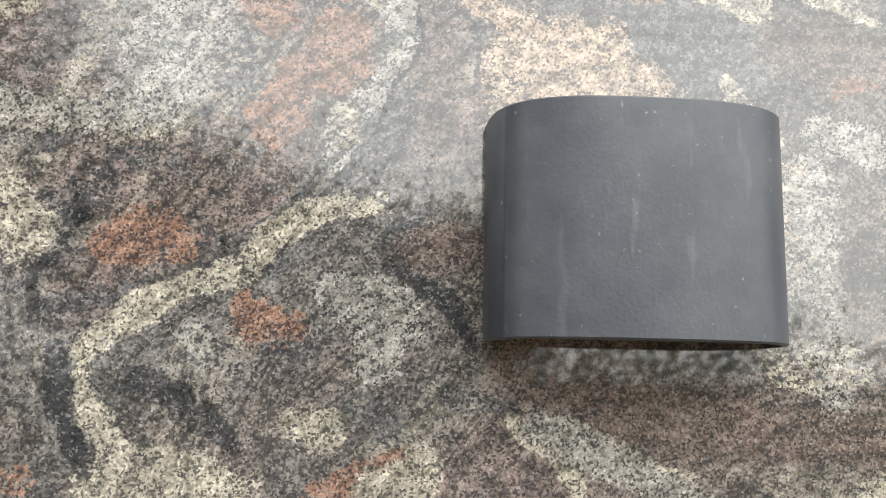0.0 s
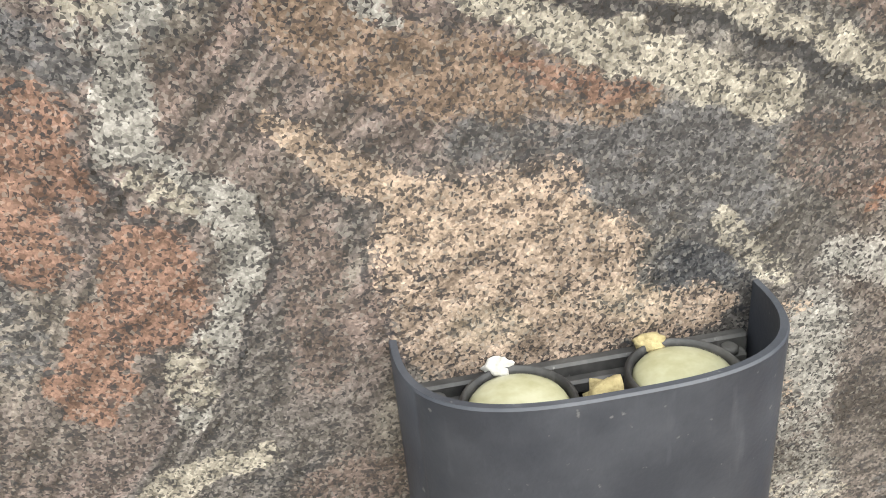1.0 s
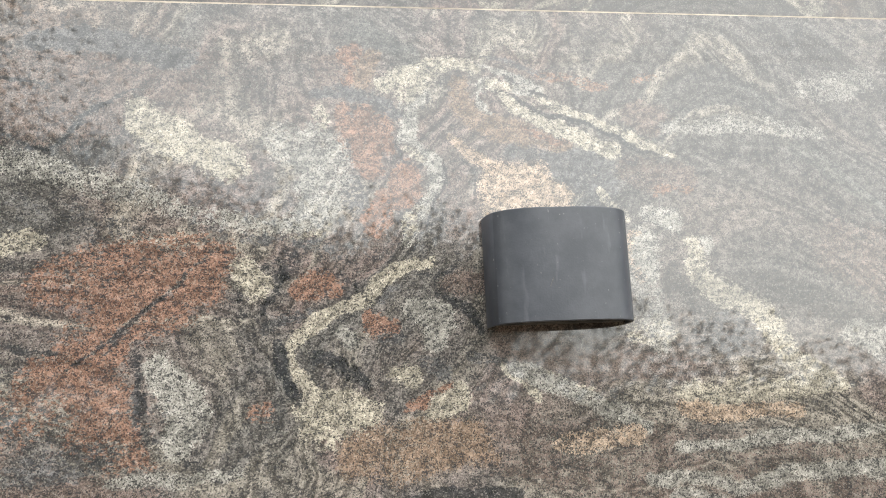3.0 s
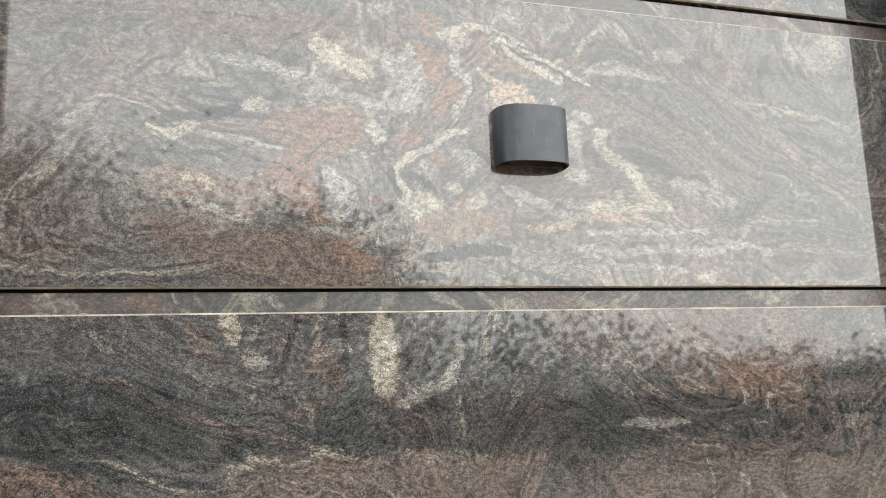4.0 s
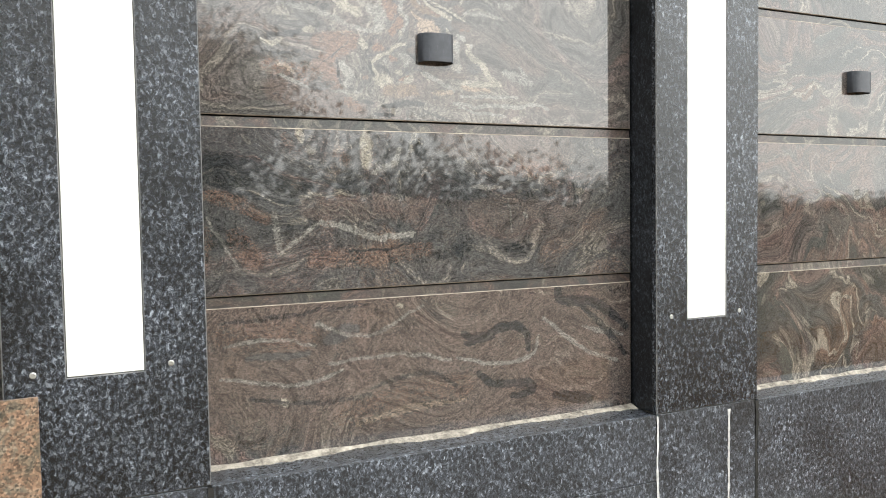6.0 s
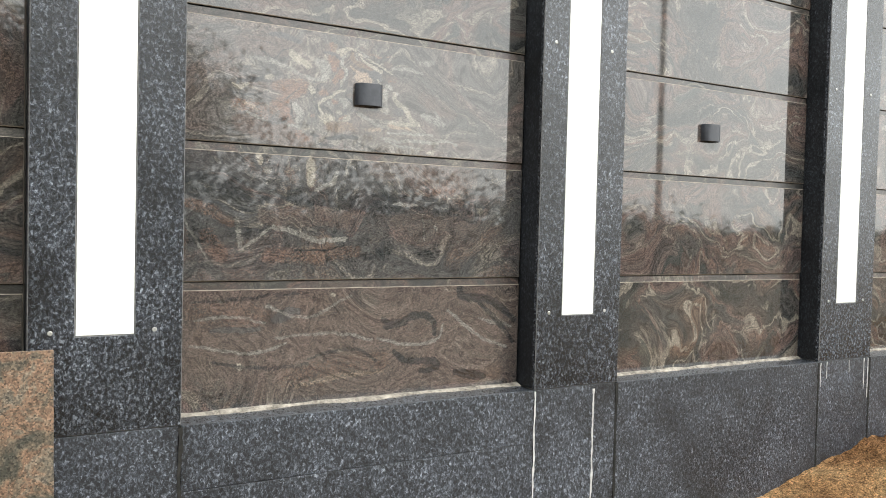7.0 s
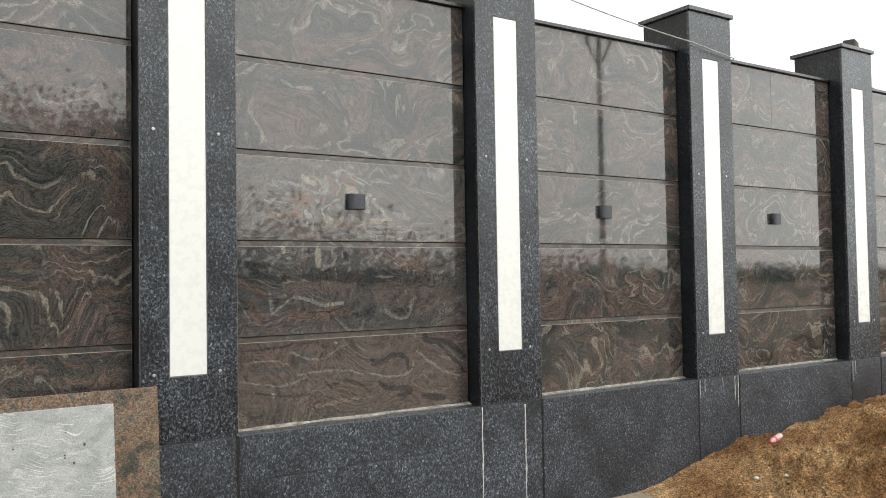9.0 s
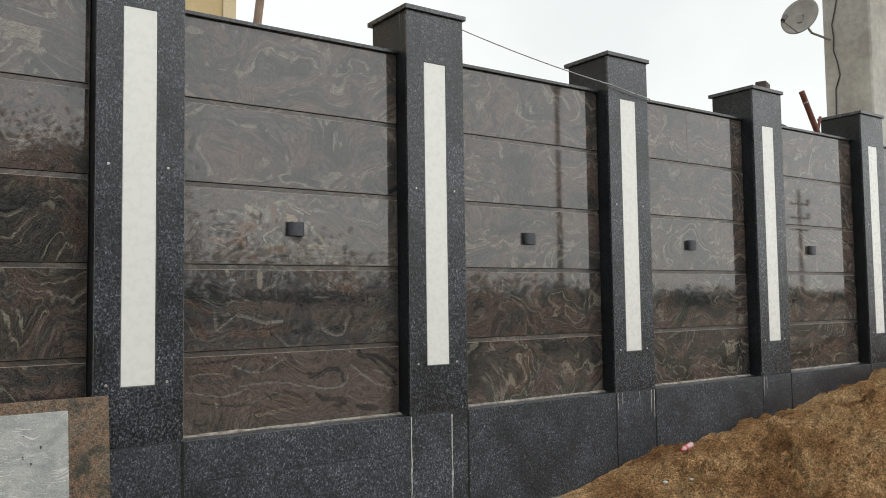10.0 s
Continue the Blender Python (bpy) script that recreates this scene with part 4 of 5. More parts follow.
def plinth_bay(b):
    x0, x1 = bay_ends(b)
    base = tagged(link("plinth_%d" % (b - FIRST + 1), box(x0 - 0.01, FRONT + 0.022, -0.1, x1 + 0.01, 0.031, 0.650), M_GROUT),
                  "black granite plinth with a cement-smeared ledge", "plinth", kind="structure")
    seam = 0.455 if b <= 0 else -0.1
    if b <= 0:
        part("plinth_slab", box(x0 + 0.002, FRONT, seam + 0.0012, x1 - 0.002, FRONT + 0.022, 0.672, 0.0015), M_BLACK_PLINTH, base)
        part("plinth_slab", box(x0 + 0.002, FRONT, -0.1, x1 - 0.002, FRONT + 0.022, seam - 0.0012, 0.0015), M_BLACK_PLINTH, base)
    else:
        part("plinth_slab", box(x0 + 0.003, FRONT, -0.1, x1 - 0.003, FRONT + 0.022, 0.672, 0.0015), M_BLACK_PLINTH, base)
    # sloping ledge and the cement fillet under the lowest slab
    bm = box(x0 + 0.001, FRONT + 0.0225, 0.645, x1 - 0.001, -0.001, 0.671)
    for v in bm.verts:
        if v.co.z > 0.66:
            v.co.z += 0.004 * (v.co.y - FRONT) / 0.12
    part("ledge", bm, M_CAP, base)
    bm = bmesh.new()
    n = 160
    random.seed(50 + b)
    ring = []
    for i in range(n + 1):
        x = x0 + 0.002 + (x1 - x0 - 0.004) * i / n
        w = 0.030 + 0.035 * noise.noise(Vector((x * 4, b, 0))) + 0.014 * noise.noise(Vector((x * 22, b, 3))) + 0.006 * noise.noise(Vector((x * 70, b, 5)))
        w = max(0.003, w - 0.006)
        h = 0.011 + 0.005 * noise.noise(Vector((x * 9, b, 8)))
        ring.append([bm.verts.new(p) for p in ((x, 0.0005, 0.6745 + h), (x, -w * 0.5, 0.6745 + h * 0.55), (x, -w, 0.6725))])
    for r0, r1 in zip(ring, ring[1:]):
        for a in (0, 1):
            bm.faces.new((r0[a], r0[a + 1], r1[a + 1], r1[a]))
    part("cement_fillet", bm, M_GROUT, base, "rough pale cement smear", smooth=True)
    return base


def coping(b):
    x0, x1 = bay_ends(b)
    ob = link("coping_%d" % (b - FIRST + 1), box(x0 + 0.001, -0.024, 2.983, x1 - 0.001, 0.225, 3.005, 0.002), M_CAP)
    return tagged(ob, "thin black granite coping along the wall top", "coping", kind="structure")


for b in range(FIRST, LAST + 1):
    coping(b)


# ---------------------------------------------------------------- pillars
def framed_slab(x0, x1, z0, z1, hx0, hx1, hz0, hz1, y, thick):
    """An upright slab with a rectangular opening."""
    bm = bmesh.new()
    xs, zs = [x0, hx0, hx1, x1], [z0, hz0, hz1, z1]
    for i in range(3):
        for j in range(3):
            if (i, j) != (1, 1):
                bm.faces.new([bm.verts.new((xs[a], y, zs[c])) for a, c in ((i, j), (i + 1, j), (i + 1, j + 1), (i, j + 1))])
    bmesh.ops.remove_doubles(bm, verts=bm.verts, dist=1e-5)
    bmesh.ops.recalc_face_normals(bm, faces=bm.faces)
    ret = bmesh.ops.extrude_face_region(bm, geom=list(bm.faces))
    for v in [g for g in ret["geom"] if isinstance(g, bmesh.types.BMVert)]:
        v.co.y += thick
    bmesh.ops.recalc_face_normals(bm, faces=bm.faces)
    rim = [e for e in bm.edges if len(e.link_faces) == 2 and e.calc_face_angle(0) > 1.0 and all(abs(v.co.y - y) < 1e-5 for v in e.verts)]
    for f in bmesh.ops.bevel(bm, geom=rim, offset=0.0028, segments=1, affect="EDGES")["faces"]:
        f.material_index = 1
    return bm


def drip(seed, x, z0, z1, width):
    """A thin run of lime down the plinth."""
    bm = bmesh.new()
    n = 48
    left, right = [], []
    for i in range(n + 1):
        z = z0 + (z1 - z0) * i / n
        c = x + 0.005 * noise.noise(Vector((z * 9, seed, 0))) + 0.002 * noise.noise(Vector((z * 41, seed, 2)))
        h = width * (0.45 + 0.9 * abs(noise.noise(Vector((z * 16, seed, 4)))) + 0.3 * noise.noise(Vector((z * 60, seed, 1)))) * (1 - 0.5 * (i / n) ** 3)
        left.append(bm.verts.new((c - h, FRONT - 0.0006, z)))
        right.append(bm.verts.new((c + h, FRONT - 0.0006, z)))
    for i in range(n):
        bm.faces.new((left[i], left[i + 1], right[i + 1], right[i]))
    ret = bmesh.ops.extrude_face_region(bm, geom=list(bm.faces))
    for v in [g for g in ret["geom"] if isinstance(g, bmesh.types.BMVert)]:
        v.co.y -= 0.0008
    bmesh.ops.recalc_face_normals(bm, faces=bm.faces)
    return bm


def pillar():
    """One pillar, its left front corner at the origin of x."""
    w, top = PILLAR_W, 3.252
    root = tagged(holder("pillar"), "square black granite pillar with a tall white inset strip", "pillar", "pillars along the wall")
    part("core", box(0.022, FRONT + 0.024, -0.1, w - 0.022, 0.30, top - 0.002), M_CORE, root)
    part("front_slab", framed_slab(0, w, 0.6745, top, 0.131, 0.302, 0.977, 2.928, FRONT, 0.021), [M_BLACK, M_ARRIS], root)
    # side slabs carry their shade in the stone's colour
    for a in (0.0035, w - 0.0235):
        part("side_slab", box(a, FRONT + 0.0235, 0.676, a + 0.02, 0.30, top, 0.001), M_BLACK_SHADED, root)
    part("rear_slab", box(0.024, 0.3005, 0.0, w - 0.024, 0.318, top), M_BLACK, root)
    part("white_strip", box(0.1325, FRONT + 0.0015, 0.9785, 0.3005, FRONT + 0.02, 2.9265, 0.001), M_WHITE, root, "plain white acrylic strip")
    part("cap", box(-0.018, FRONT - 0.018, top + 0.0006, w + 0.018, 0.335, top + 0.032, 0.003), M_CAP, root)
    part("base_slab", box(0.003, FRONT + 0.0005, -0.1, w - 0.009, FRONT + 0.022, 0.6725, 0.0015), M_BLACK_PLINTH, root)
    part("joint_crack", drip(31, w - 0.003, 0.668, -0.1, 0.0105), M_MORTAR, root, "ragged black cement in the joint")
    part("base_joint", box(w - 0.0085, FRONT + 0.008, -0.1, w + 0.0025, FRONT + 0.03, 0.668), M_MORTAR, root, "near-black fill in the open joint")
    part("base_joint", box(-0.0035, FRONT + 0.006, -0.1, 0.0025, FRONT + 0.03, 0.668), M_MORTAR, root)
    for x in (0.062, 0.362):
        for z in (0.99, 2.1):
            bm = lathe([(0.0075, 0.0), (0.0075, 0.0012), (0.0048, 0.0024), (0.0044, 0.0012), (0.001, 0.001)], 14)
            bmesh.ops.transform(bm, matrix=Matrix.Translation((x, FRONT - 0.0001, z)) @ Matrix.Rotation(radians(90), 4, "X"), verts=bm.verts)
            part("screw", bm, M_STEEL, root, "small steel screw head")
    return root


first_pillar = pillar()
first_pillar.matrix_world = Matrix.Translation((pillar_x(0), 0, 0))
pillars = {0: first_pillar}
for p in range(FIRST - 1, LAST + 1):
    if p != 0:
        pillars[p] = copy_thing(first_pillar, Matrix.Translation((pillar_x(p), 0, 0)))
part("joint_crack", drip(33, 0.001, 0.668, -0.1, 0.0105), M_MORTAR, pillars[1], "ragged black cement in the joint")
for p, runs in {0: [(0.003, 0.668, 0.0, 0.006), (0.315, 0.655, 0.02, 0.008)], 1: [(0.02, 0.665, 0.54, 0.006), (0.07, 0.668, 0.58, 0.005), (0.26, 0.668, 0.60, 0.004), (0.395, 0.668, 0.5, 0.007), (0.43, 0.668, 0.45, 0.006)],
                2: [(0.02, 0.668, 0.5, 0.006), (0.06, 0.668, 0.56, 0.004)]}.items():
    for i, (x, z0, z1, w) in enumerate(runs):
        part("lime_run", drip(p * 7 + i, x, z0, z1, w), M_LIME, pillars[p], "white lime run")


# ---------------------------------------------------------------- wall lamps
LAMP_X0, LAMP_X1, LAMP_Z0, LAMP_Z1, LAMP_D = 0.0470, 0.1545, 1.778, 1.8595, 0.040


def oval(k, n, half, depth, power=3.0):
    """A point of the bowed front, from one wall edge to the other."""
    a = math.pi * k / n
    c, s = math.cos(a), math.sin(a)
    return -half * math.copysign(abs(c) ** (2 / power), c), -depth * abs(s) ** (2 / power)


def wall_lamp():
    half, h = (LAMP_X1 - LAMP_X0) / 2, (LAMP_Z1 - LAMP_Z0) / 2
    root = tagged(holder("wall_lamp"), "charcoal up-and-down wall lamp with a bowed metal cover, unlit", "wall lamp", "lamps on the wall")
    bm = bmesh.new()
    n, t = 56, 0.0022
    rows = []
    for k in range(n + 1):
        xo, yo = oval(k, n, half, LAMP_D)
        xi, yi = oval(k, n, half - t, LAMP_D - t)
        yo, yi = min(yo, -0.0004), min(yi, -0.0004)
        c = 0.0006
        rows.append([bm.verts.new(p) for p in ((xo, yo, -h + c), (xo, yo, h - c), (xo * 0.995, yo + c, h), (xi, yi, h), (xi, yi, -h), (xo * 0.995, yo + c, -h))])
    for r0, r1 in zip(rows, rows[1:]):
        for a in range(6):
            bm.faces.new((r0[a], r0[(a + 1) % 6], r1[(a + 1) % 6], r1[a]))
    bm.faces.new(rows[0])
    bm.faces.new(list(reversed(rows[-1])))
    bmesh.ops.recalc_face_normals(bm, faces=bm.faces)
    part("cover", bm, M_LAMP, root, smooth=True)
    root.children[0].data.set_sharp_from_angle(angle=radians(40))
    # back plate with a ridged rail, and the body that holds the lenses
    part("back_plate", box(-half + 0.004, -0.0045, -h + 0.0015, half - 0.004, -0.0005, h - 0.015, 0.0008), M_LAMP_IN, root)
    for z in (h - 0.023, -h + 0.0185):
        part("rail", box(-half + 0.006, -0.0085, z, half - 0.006, -0.0046, z + 0.0045, 0.0008), M_LAMP_IN, root)
    part("body", box(-half + 0.016, -LAMP_D + 0.010, -h + 0.026, half - 0.016, -0.0046, h - 0.026, 0.004), M_LAMP_IN, root)
    for x in (-half + 0.008, half - 0.013):
        part("side_bracket", box(x, -0.020, h - 0.028, x + 0.005, -0.0046, h - 0.0245, 0.0006), M_LAMP_IN, root)
    for x in (-0.0225, 0.0235):
        for side in (1, -1):
            ring = lathe([(0.0150, 0.0), (0.0160, 0.001), (0.0160, 0.0128), (0.0152, 0.0136), (0.0146, 0.0136), (0.0140, 0.0115), (0.0138, 0.0004)], 36)
            glass = lathe([(0.0137, 0.0), (0.0138, 0.0112), (0.0128, 0.0125), (0.0105, 0.0138), (0.0070, 0.0147), (0.003, 0.0151), (0.0008, 0.01515)], 36)
            m = Matrix.Translation((x, -0.0192, side * (h - 0.0258))) @ (Matrix.Identity(4) if side == 1 else Matrix.Rotation(math.pi, 4, "X"))
            for q in (ring, glass):
                bmesh.ops.transform(q, matrix=m, verts=q.verts)
            r = part("bezel", ring, M_LAMP_IN, root, smooth=True)
            part("lens", glass, M_LENS, r, "clouded yellow-green lens", smooth=True)
    for x in (-half + 0.011, half - 0.011):
        bm = lathe([(0.0026, 0.0), (0.0026, 0.0014), (0.0018, 0.0022), (0.0004, 0.0016)], 14, (x, -0.0066, h - 0.0185))
        part("screw", bm, M_LAMP_IN, root, smooth=True)
    return root


lamp = wall_lamp()
LAMP_AT = Vector(((LAMP_X0 + LAMP_X1) / 2, 0, (LAMP_Z0 + LAMP_Z1) / 2))
lamp.matrix_world = Matrix.Translation(LAMP_AT)
for b in range(1, LAST + 1):
    copy_thing(lamp, Matrix.Translation(LAMP_AT + Vector((1.83 * b if b < 3 else 5.51 + PITCH * (b - 3), 0, 0))))

scratch = tagged(link("scratch", box(-0.0003, -0.0002, -0.0036, 0.0003, 0.0002, 0.0036), M_LAMP_IN, lamp), "short dark scratch")
scratch.matrix_local = Matrix.Translation((-0.0135, -0.0401, -0.0135)) @ Matrix.Rotation(radians(24), 4, "Y")

M_MUD = mottled("dried_mud", (0.24, 0.19, 0.09), (0.50, 0.42, 0.22), 200, 0.95, 0.6, 700, 0.001)
M_CHALK = mottled("white_crumb", (0.40, 0.39, 0.36), (0.62, 0.61, 0.57), 200, 0.9, 0.3, 600, 0.001)
for i, (x, y, z, r, sq, mat, name, label) in enumerate([
        (0.0010, -0.022, 0.0250, 0.0062, (0.85, 0.8, 1.25), M_MUD, "mud_crumb", "lump of dried yellow mud lodged between the lenses"),
        (0.020, -0.0035, 0.0275, 0.0036, (1.3, 0.7, 0.8), M_MUD, "mud_crumb", "small dried mud crumb on the lamp's back plate"),
        (-0.0245, -0.0035, 0.0280, 0.0034, (1.1, 0.7, 1.0), M_CHALK, "plaster_crumb", "white plaster crumb on the lamp's back plate")]):
    ob = link(name, lump(r, sq, 0.45, i, 3, 1.6), mat, smooth=True)
    ob.matrix_world = Matrix.Translation(LAMP_AT + Vector((x, y, z)))
    tagged(ob, label, "crumb")

# ---------------------------------------------------------------- slabs leaning on the plinth
def orange_granite():
    n = Nodes("orange_granite_offcut")
    pos = n.position()
    warp = n.vec("MULTIPLY", n.vec("SUBTRACT", n.noise(pos, 4.0, 3.0, colour=True), (0.5, 0.5, 0.5)), (0.4, 0.4, 0.4))
    q = n.vec("ADD", pos, warp)
    band = n.noise(q, 10.0, 5.0, 0.65)
    c = n.ramp(band, [(0.36, (0.05, 0.048, 0.038)), (0.45, (0.115, 0.092, 0.066)), (0.52, (0.19, 0.115, 0.075)), (0.58, (0.165, 0.135, 0.10)), (0.66, (0.07, 0.066, 0.055))])
    col, _ = n.cells(pos, 210.0)
    r = n.node("ShaderNodeSeparateColor", Color=col)
    c = n.mix(1.0, c, n.ramp(r.outputs[0], [(0.0, 0.3), (0.3, 0.75), (0.7, 1.15), (1.0, 1.8)]), "MULTIPLY")
    return n.done(c, 0.35)


def grey_stone():
    n = Nodes("dusty_grey_stone")
    pos = n.position()
    film = n.noise(n.vec("MULTIPLY", pos, (1.0, 1.0, 1.6)), 7.0, 6.0, 0.62, 0.8)
    wipe = n.noise(n.vec("MULTIPLY", n.vec("ADD", pos, n.vec("MULTIPLY", n.noise(pos, 3.0, colour=True), (0.2, 0.2, 0.2))), (5.0, 1.0, 12.0)), 2.0, 4.0, 0.6)
    c = n.ramp(film, [(0.32, (0.26, 0.275, 0.27)), (0.55, (0.375, 0.385, 0.375)), (0.72, (0.48, 0.48, 0.465))])
    c = n.mix(n.ramp(wipe, [(0.60, 0.0), (0.68, 0.6)]), c, (0.58, 0.58, 0.55))
    col, dist = n.cells(n.vec("MULTIPLY", pos, (1.0, 1.0, 0.55)), 26.0)
    pick = n.node("ShaderNodeSeparateColor", Color=col)
    spot = n.math("MULTIPLY", n.math("LESS_THAN", dist, 0.13), n.math("GREATER_THAN", pick.outputs[0], 0.45))
    c = n.mix(spot, c, (0.05, 0.05, 0.05))
    bent = n.vec("ADD", pos, n.vec("MULTIPLY", n.noise(pos, 2.2, 2.0, 0.5, colour=True), (0.5, 0.5, 0.5)))
    line = n.noise(n.vec("MULTIPLY", bent, (7.0, 1.0, 110.0)), 1.0, 3.0, 0.6)
    here = n.ramp(n.noise(pos, 6.0, 3.0, 0.6), [(0.45, 0.0), (0.58, 1.0)])
    c = n.mix(n.math("MULTIPLY", n.ramp(line, [(0.56, 0.0), (0.62, 0.9)]), here), c, (0.66, 0.65, 0.62))
    c = n.mix(1.0, c, n.ramp(n.noise(pos, 190.0, 3.0, 0.7), [(0.34, 0.72), (0.66, 1.2)]), "MULTIPLY")
    n.bump(film, 0.15, 0.002)
    return n.done(c, 0.6)


def leaning_slab(name, x0, x1, height, thick, foot_y, top_y, material, label):
    """A slab set on the ground and tipped back."""
    bm = box(x0, -thick, 0, x1, 0, height, 0.002)
    ang = math.asin((top_y - foot_y) / height)
    ob = link(name, bm, material)
    ob.matrix_world = Matrix.Translation((0, foot_y, 0.0)) @ Matrix.Rotation(-ang, 4, "X")
    return tagged(ob, label, "stone slab", "slabs leaning on the plinth")


leaning_slab("granite_offcut", -1.93, -0.972, 0.948, 0.018, -0.235, -0.127, orange_granite(), "orange-brown granite offcut leaning on the plinth")
leaning_slab("stone_slab", -2.10, -1.163, 0.896, 0.020, -0.275, -0.153, grey_stone(), "dusty pale grey stone slab leaning on the granite offcut")

# ---------------------------------------------------------------- things on and beside the sand
M_RED = mottled("red_plastic", (0.50, 0.05, 0.05), (0.62, 0.10, 0.09), 30, 0.35, 0.05, 100)
M_LABEL = mottled("pale_plastic", (0.50, 0.28, 0.29), (0.72, 0.52, 0.53), 60, 0.4, 0.05, 200)


def litter_tube():
    z = sand_height(3.15, -0.378)
    root = tagged(holder("plastic_bottle", (3.15, -0.385, z + 0.028)), "small crushed pink and white plastic bottle lying on the sand", "bottle")
    body = lathe([(0.014, 0.0), (0.019, 0.004), (0.0195, 0.03), (0.017, 0.05), (0.0195, 0.07), (0.019, 0.11), (0.012, 0.125), (0.008, 0.13), (0.008, 0.138)], 18)
    lid = lathe([(0.0105, 0.136), (0.011, 0.138), (0.011, 0.152), (0.009, 0.155)], 18)
    band = lathe([(0.0199, 0.078), (0.0202, 0.080), (0.0202, 0.104), (0.0199, 0.106)], 18)
    turn = Matrix.Rotation(radians(190), 4, "Z") @ Matrix.Rotation(radians(98), 4, "Y") @ Matrix.Translation((0, 0, -0.07))
    turn = turn @ Matrix.Scale(1.08, 4)
    for nm, q, m in (("body", body, M_LABEL), ("cap", lid, M_RED), ("label_band", band, M_RED)):
        bmesh.ops.transform(q, matrix=turn, verts=q.verts)
        part(nm, q, m, root, smooth=True)


litter_tube()
random.seed(4)
for x, y, r in ((2.60, -0.62, 0.017), (2.72, -0.75, 0.015), (3.9, -1.1, 0.010)):
    ob = link("pebble", lump(r, (1.3, 1, 0.6), 0.35, x, 2), M_CHALK, smooth=True)
    ob.matrix_world = Matrix.Translation((x, y, sand_height(x, y) + r * 0.3)) @ Matrix.Rotation(x * 5, 4, "Z")
    tagged(ob, "small white stone chip lying on the sand", "pebble", "chips on the sand")

# ---------------------------------------------------------------- on and over the wall
M_WIRE = mottled("grey_cable", (0.30, 0.30, 0.30), (0.5, 0.5, 0.5), 8, 0.6, 0.05, 60)
M_BLACKWIRE = mottled("black_cable", (0.02, 0.02, 0.02), (0.05, 0.05, 0.05), 8, 0.5, 0.05, 60)
pts = []
for i in range(25):
    t = i / 24
    a, b = Vector((1.25, 0.345, 3.46)), Vector((2.67, -0.152, 3.015))
    pts.append(a.lerp(b, t) - Vector((0, 0, 0.12 * t * (1 - t))))
pts = [Vector((1.10, 0.345, 3.29)), Vector((1.16, 0.345, 3.40))] + pts + [Vector((2.9, -0.1535, 2.985)), Vector((3.12, -0.152, 2.962)), Vector((3.15, -0.10, 2.955)), Vector((3.15, 0.02, 3.012)), Vector((3.15, 0.28, 3.012))]
tagged(link("overhead_cable", tube(pts, 0.0042, 6), M_WIRE), "thin grey cable slung over the wall between pillars", "cable")
hang = [Vector((0.785, 0.0 - 0.10, 3.24)), Vector((0.772, -0.12, 3.20)), Vector((0.776, -0.122, 3.10)), Vector((0.793, -0.11, 3.04)), Vector((0.806, -0.10, 3.012))]
tagged(link("loose_cable", tube(hang, 0.003, 6), M_BLACKWIRE), "loose end of black cable hanging off a pillar cap", "cable")

# brick on a pillar cap
M_BRICK = mottled("old_brick", (0.05, 0.04, 0.035), (0.12, 0.09, 0.075), 14, 0.9, 0.4, 90)
ob = link("brick", box(-0.08, -0.05, 0, 0.08, 0.05, 0.10, 0.008), M_BRICK)
ob.matrix_world = Matrix.Translation((pillar_x(2) + 0.36, 0.0, 3.2845)) @ Matrix.Rotation(radians(20), 4, "Z")
tagged(ob, "broken dark brown brick resting on a pillar cap", "brick")


def rusty_props():
    root = tagged(holder("pipe_prop", (6.02, 0.12, 3.005)), "rusty red steel pipe and angle propped on the coping", "pipe")
    part("pipe", tube([(0.03, 0.0, 0.03), (-0.18, 0.04, 0.46)], 0.029, 12), M_RUST, root)
    part("collar", tube([(-0.124, 0.0293, 0.345), (-0.130, 0.0305, 0.357)], 0.031, 12), M_WIRE, root, "pale band")
    part("angle", tube([(0.04, 0.02, 0.02), (0.19, 0.06, 0.24)], 0.016, 8), M_RUST, root)
    part("foot", box(-0.22, -0.06, 0.0, 0.30, 0.10, 0.025, 0.004), M_RUST, root)
    return root


rusty_props()
ob = link("rubble", lump(0.055, (1.9, 1.0, 0.55), 0.4, 9, 3), M_MORTAR, smooth=True)
ob.matrix_world = Matrix.Translation((5.25, 0.08, 3.022))
tagged(ob, "dark lump of rubble on the coping", "rubble")

# leaning pole behind the wall
M_POLE = mottled("weathered_pole", (0.16, 0.10, 0.07), (0.32, 0.23, 0.17), 6, 0.85, 0.3, 70)
tagged(link("wooden_pole", tube([(-0.17, 0.9, 0.0), (0.20, 0.85, 3.1), (0.44, 0.8, 5.2)], 0.03, 10, radii=[0.034, 0.03, 0.025]), M_POLE),
       "weathered wooden pole leaning behind the wall", "pole")


# ---------------------------------------------------------------- house behind
M_OCHRE = mottled("ochre_plaster", (0.44, 0.33, 0.17), (0.56, 0.44, 0.25), 1.2, 0.85, 0.1, 30)
M_TRIM = mottled("ochre_trim", (0.52, 0.42, 0.26), (0.62, 0.52, 0.34), 2.0, 0.85, 0.1, 30)


